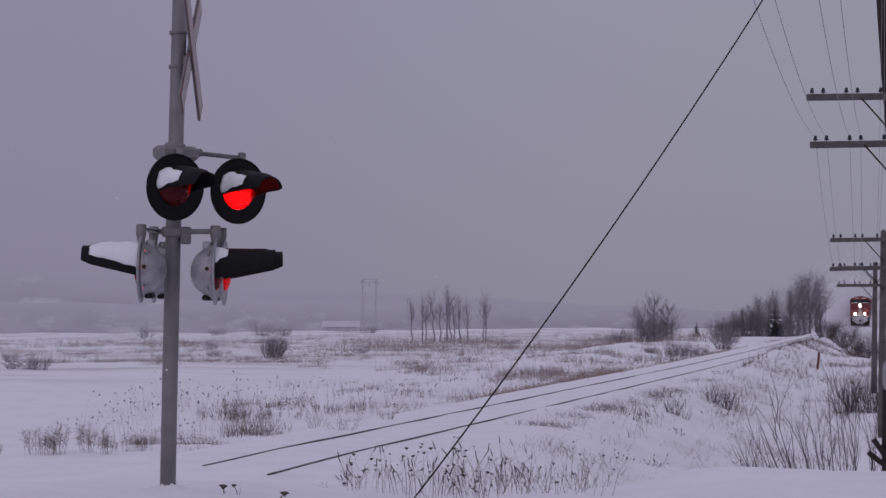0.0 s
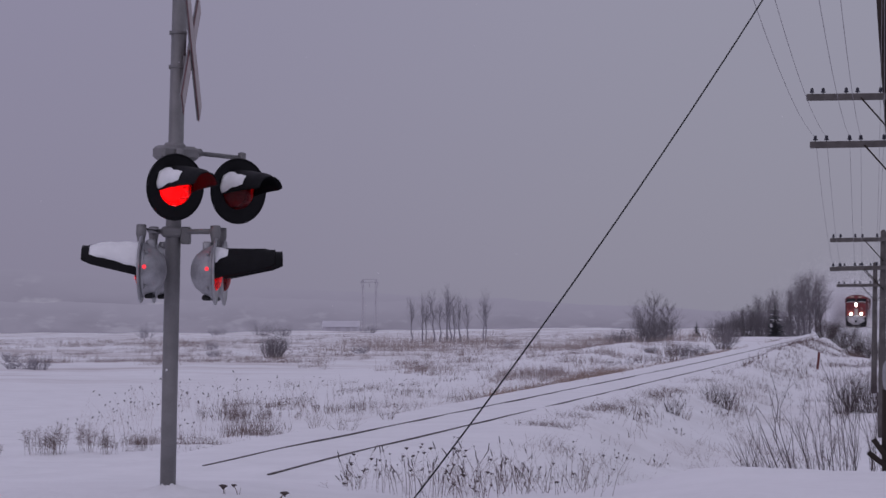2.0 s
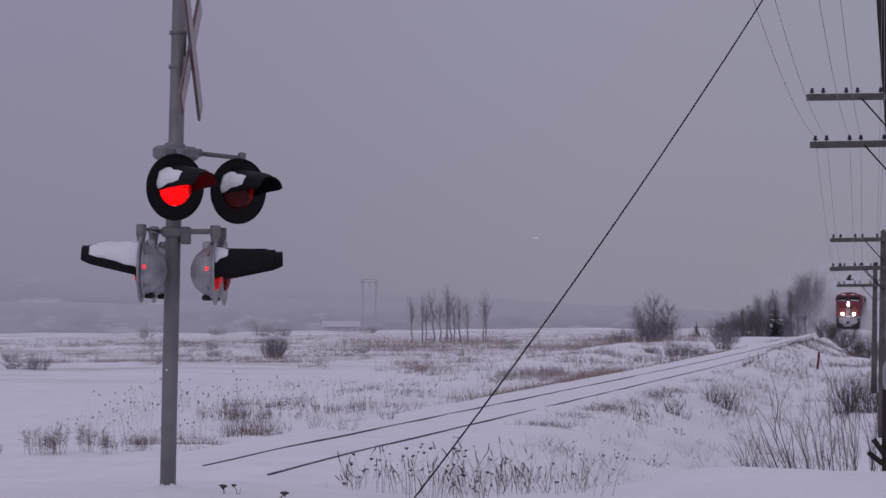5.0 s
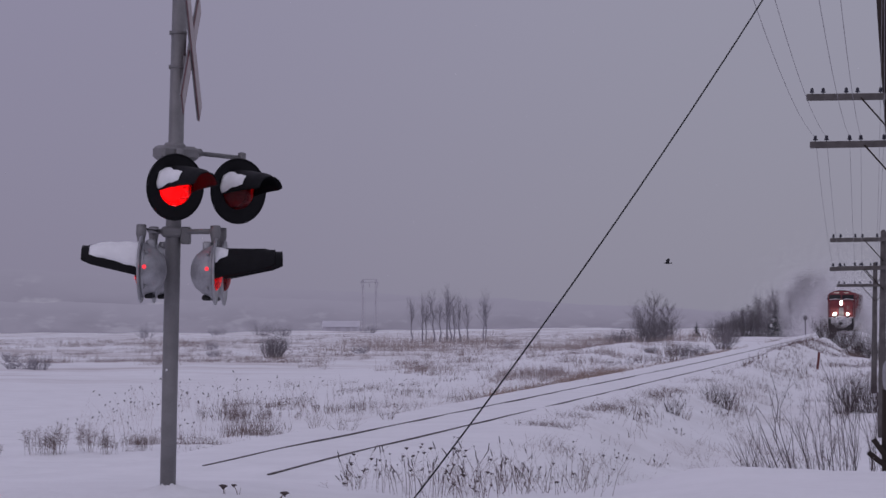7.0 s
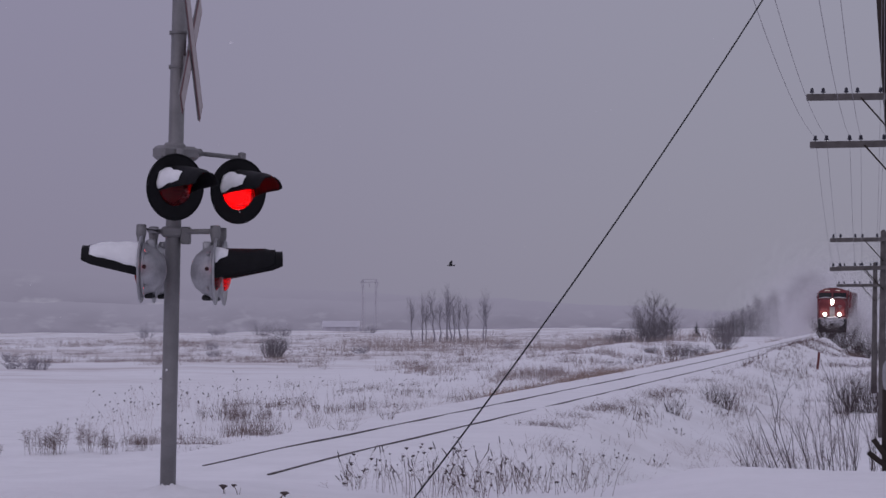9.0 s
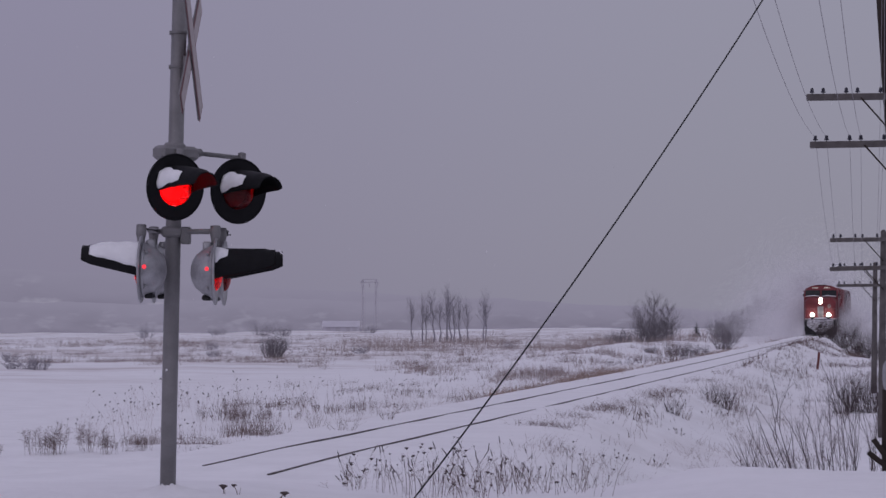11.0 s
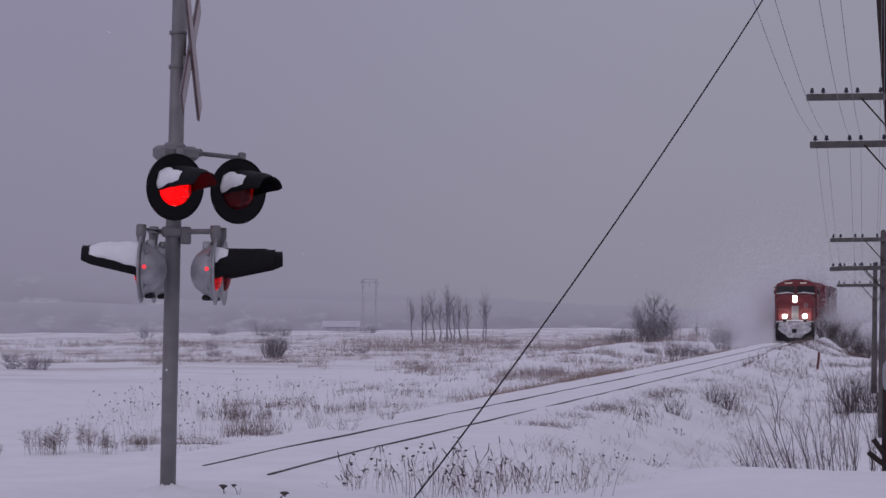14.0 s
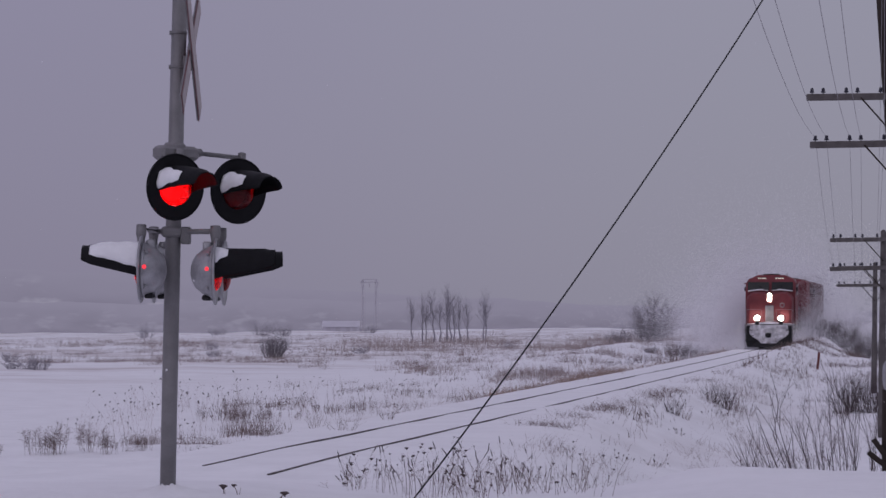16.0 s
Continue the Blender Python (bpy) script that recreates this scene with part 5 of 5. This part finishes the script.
    for i in range(10):
        head = ("umbel", "spike", "umbel")[i % 3]
        weed_clump(-0.75 + 1.75 * rnd.random(), rnd.uniform(22.6, 30.5), rnd.randint(3, 6), rnd.uniform(0.22, 0.42), 0.5, rnd.random(), head, "dry weeds with dark seed heads on the snowy bank", "dry_weed", 0.22, 0.0021, bush=0.6)
    for x, y in ((-1.98, 23.2), (-1.85, 23.1), (-1.45, 22.9)):
        weed_clump(x, y, 2, 0.13, 0.05, rnd.random(), "umbel", "small flat seed heads just clear of the snow", "dry_weed", 0.3, 0.004, bush=0.0)
    for x, y, n, h, w, head in ((-1.0, 27.0, 12, 0.42, 0.22, "spike"), (-0.85, 26.4, 8, 0.38, 0.2, "umbel"), (0.95, 33.5, 14, 0.34, 0.3, "spike"), (1.25, 34.5, 10, 0.3, 0.35, "spike"), (1.9, 36, 7, 0.35, 0.5, "spike"), (2.3, 38, 6, 0.3, 0.6, "spike"), (1.75, 28.5, 5, 0.5, 0.4, "umbel"), (1.35, 27.2, 6, 0.55, 0.4, "umbel")):
        weed_clump(x, y, n, h, w, rnd.random(), head, "dry weeds with dark seed heads on the snowy bank", "dry_weed", 0.25, 0.0021, bush=0.8)
    # arching brambles
    for x, y, sd in ((0.6, 26.6, 5), (1.15, 26.4, 6), (0.9, 27.0, 7), (1.5, 26.6, 8)):
        shrub(x, y, 0.62, 0.6, 4, sd, DRYWEED, "thin arching dead stems on the bank", 1, 0.0035, "weeds", "dry_weed", -0.35)
    for x, y, s in ((0.75, 26.0, 1), (1.05, 26.2, 2), (0.45, 25.9, 3), (1.35, 25.9, 4)):
        shrub(x, y, 0.5, 0.5, 5, s, DRYWEED, "thin arching dead stems on the bank", 1, 0.004, "weeds", "dry_weed", 0.3)
    # right-hand slope: scattered tufts
    for i in range(40):
        y = rnd.uniform(50, 125)
        x = track_x(y) + rnd.uniform(2.6, 7.5)
        weed_clump(x, y, rnd.randint(3, 9), rnd.uniform(0.2, 0.42), rnd.uniform(0.4, 0.9), rnd.random(), "spike" if rnd.random() < 0.4 else "", "sparse dry weeds on the snowy ditch slope", "dry_weed", 0.25, 0.0045)

    def bank_tufts(r):
        y = r.uniform(50, 74)
        x = r.uniform(-0.125, -0.01) * y
        return (x, y) if x < track_x(y) - 2.2 and noise.noise((x * 0.7, y * 0.35, 51)) > 0.12 + 0.35 * r.random() else None
    scatter("bank_tufts", "small dry tufts in lumpy snow before the track", 420, 7, bank_tufts, 0.06, 0.26, 0.004, DRYWEED, 0.5, 5)

    def bands(r):
        y = 112 * (4.1 ** r.random())
        x = r.uniform(-0.19, 0.1) * y
        d = x - track_x(y)
        if d > -6:
            return None
        v = 0.55 * noise.noise((x * 0.05, y * 0.035, 9.0)) + 0.6 * noise.noise((x * 0.3, y * 0.1, 2.0)) + 0.6 * noise.noise((x * 1.1, y * 0.3, 5.0))
        return (x, y) if v > 0.06 + 0.4 * r.random() and y > 165 - 48 * smooth01(-9, 4, x) + 30 * noise.noise((x * 0.06, 0, 4)) else None
    scatter("field_stubble", "dry stubble and weeds poking through field snow", 7200, 1, bands, 0.08, 0.42, 0.008, REED, 0.55, 4)
    scatter("field_weeds", "grey-brown weeds in loose patches across the field", 4600, 11, bands, 0.1, 0.55, 0.008, REED_GREY, 0.5, 4)

    def far_strip(r):
        y = r.uniform(225, 330)
        x = r.uniform(-12, 30)
        return (x, y) if x < track_x(y) - 9 and noise.noise((x * 0.12, y * 0.06, 6)) > -0.2 + 0.5 * r.random() else None
    scatter("reed_belt", "belt of pale dry reeds across the field", 2300, 2, far_strip, 0.3, 0.9, 0.013, REED, 0.2, 3)

    def verge_left(r):
        y = 50 * (4.6 ** r.random())
        d = -r.uniform(2.3, 5.2) - abs(r.gauss(0, 0.6))
        x = track_x(y) + d
        return (x, y) if noise.noise((x * 0.2, y * 0.05, 12)) + 0.4 * noise.noise((x * 0.7, y * 0.25, 13)) > -0.08 + 0.5 * r.random() and y > 66 else None
    scatter("verge_grass", "straw-coloured dry grass along the far verge", 4800, 3, verge_left, 0.05, 0.27, 0.008, STRAW, 0.8, 4)

    def verge_straw(r):
        y = r.uniform(92, 165)
        x = track_x(y) - r.uniform(3.0, 7.5)
        return (x, y) if noise.noise((x * 0.25, y * 0.06, 82)) + 0.5 * noise.noise((x * 0.9, y * 0.3, 83)) > 0.05 + 0.4 * r.random() else None
    scatter("verge_straw", "patches of taller straw beside the far rail", 750, 12, verge_straw, 0.12, 0.45, 0.007, STRAW, 0.6, 4)

    def verge_right(r):
        y = 60 * (2.6 ** r.random())
        x = track_x(y) + r.uniform(2.1, 4.2) + abs(r.gauss(0, 0.7))
        return (x, y) if noise.noise((x * 0.5, y * 0.14, 22)) > 0.1 + 0.5 * r.random() else None
    # kept to where the slope lies open
    scatter("near_verge_grass", "thin dry grass along the near verge", 520, 4, verge_right, 0.06, 0.24, 0.005, DRYWEED, 0.4, 4)

    def edge_litter(r):
        y = 52 * (1.75 ** r.random())
        x = track_x(y) + 2.35 + r.gauss(0, 0.22)
        return (x, y) if noise.noise((x * 0.9, y * 0.3, 61)) > -0.05 + 0.4 * r.random() else None
    scatter("edge_litter", "dark dead stems lying along the track edge", 520, 8, edge_litter, 0.04, 0.18, 0.004, DRYWEED, 1.0, 4)

    def slope_wisps(r):
        y = r.uniform(42, 100)
        x = track_x(y) + r.uniform(2.6, 9)
        return (x, y) if noise.noise((x * 0.8, y * 0.25, 71)) > 0.1 + 0.35 * r.random() else None
    scatter("slope_wisps", "thin wisps of pale dry grass bent over the ditch slope", 520, 9, slope_wisps, 0.06, 0.3, 0.0035, REED_GREY, 0.9, 5)

    def shoulder(r):
        y = r.uniform(105, 150)
        x = track_x(y) + r.uniform(2.2, 9)
        return (x, y) if noise.noise((x * 0.5, y * 0.2, 31)) > -0.1 + 0.6 * r.random() else None
    scatter("shoulder_grass", "straw grass on the embankment shoulder", 800, 5, shoulder, 0.08, 0.28, 0.008, DRYWEED, 0.4, 4)

    def mid_left(r):
        y = 66 * (1.9 ** r.random())
        x = r.uniform(-0.085, 0.02) * y
        return (x, y) if x < track_x(y) - 4.5 and noise.noise((x * 0.45, y * 0.16, 41)) > 0.08 + 0.4 * r.random() else None
    scatter("ditch_grass", "dry grass tufts in the snow beyond the track", 750, 6, mid_left, 0.1, 0.36, 0.005, DRYWEED, 0.35, 4)


build_weeds()


# ---------------- what moves ----------------
def motions():
    def on_track(back, t):
        y = 393.0 - 14.78 * t + back
        return pose(track_x(y), y, track_z(y), 0, 0, -math.degrees(math.atan((track_x(y + 1) - track_x(y - 1)) / 2)))
    for ob, back in ((LEAD, 0.0), (SECOND, 22.8), (CLOUDS[0], 0.0), (CLOUDS[1], 0.0)):
        walk(ob, [(t, on_track(back, t)) for t in (0, 2, 4, 6, 8, 10, 12, 14, 16)])
    walk(CLOUDS[2], [(0.0, pose(0, 0, 0)), (8.0, pose(-15, 0, -7)), (16.0, pose(-30, 0, -14))])
    # lamps: each pair changes over about every three quarters of a second
    for ob, rest, phase, tilt in ROTORS:
        rows, a = [], 0.0 if phase == "R" else 180.0
        def key(t, angle):
            rows.append((t, rest @ (pose(0, 0, 0, angle, 0, 0) if tilt else pose(0, 0, 0, 0, 0, angle))))
        key(0.0, a)
        flips = sorted([0.4 + 1.5 * k for k in range(11)] + [1.2 + 1.5 * k for k in range(10)])
        for t0 in flips:
            if t0 > 15.9:
                break
            for k in range(4):
                key(t0 + k / 30, a + 60 * k)
            a += 180
        key(16.0, a)
        walk(ob, rows)
    for ob, a in BLADES:
        sway = [(0.0, 0.0), (1.2, 0.0), (1.8, 1.0), (2.6, 0.9), (3.2, 0.0), (6.5, 0.1), (7.2, 1.0), (8.0, 0.0), (11.4, 0.0), (12.2, -0.6), (13.2, 0.1), (14.2, 1.0), (15.0, 1.5), (16.0, 1.0)]
        walk(ob, [(t, pose(0.15, -0.03, 4.03, 0, 0, 87.0 + q) @ pose(0, 0.012 * (1 if a > 0 else -1), 0, 0, a, 0)) for t, q in sway])
    # crow, from beyond the poles across to the far side
    path = [(0.0, 59.99, 2.81), (4.2, 31.39, 4.28), (6.5, 17.45, 5.12), (7.0, 14.59, 5.53), (8.0, 8.36, 6.33), (9.0, 0.51, 5.38), (10.5, -10.41, 6.48), (12.0, -21.45, 8.90), (12.5, -25.19, 9.12), (13.0, -29.11, 9.19), (16.0, -52.58, 9.41)]
    walk(BIRD, [(t, pose(x, 165.0, z)) for t, x, z in path])
    for w, s in WINGS:
        rows = []
        for i in range(81):
            t = i * 0.2
            rows.append((t, pose(0, 0, 0.02, s * (38 if i % 2 else -30), 0, 0)))
        walk(w, rows)


motions()
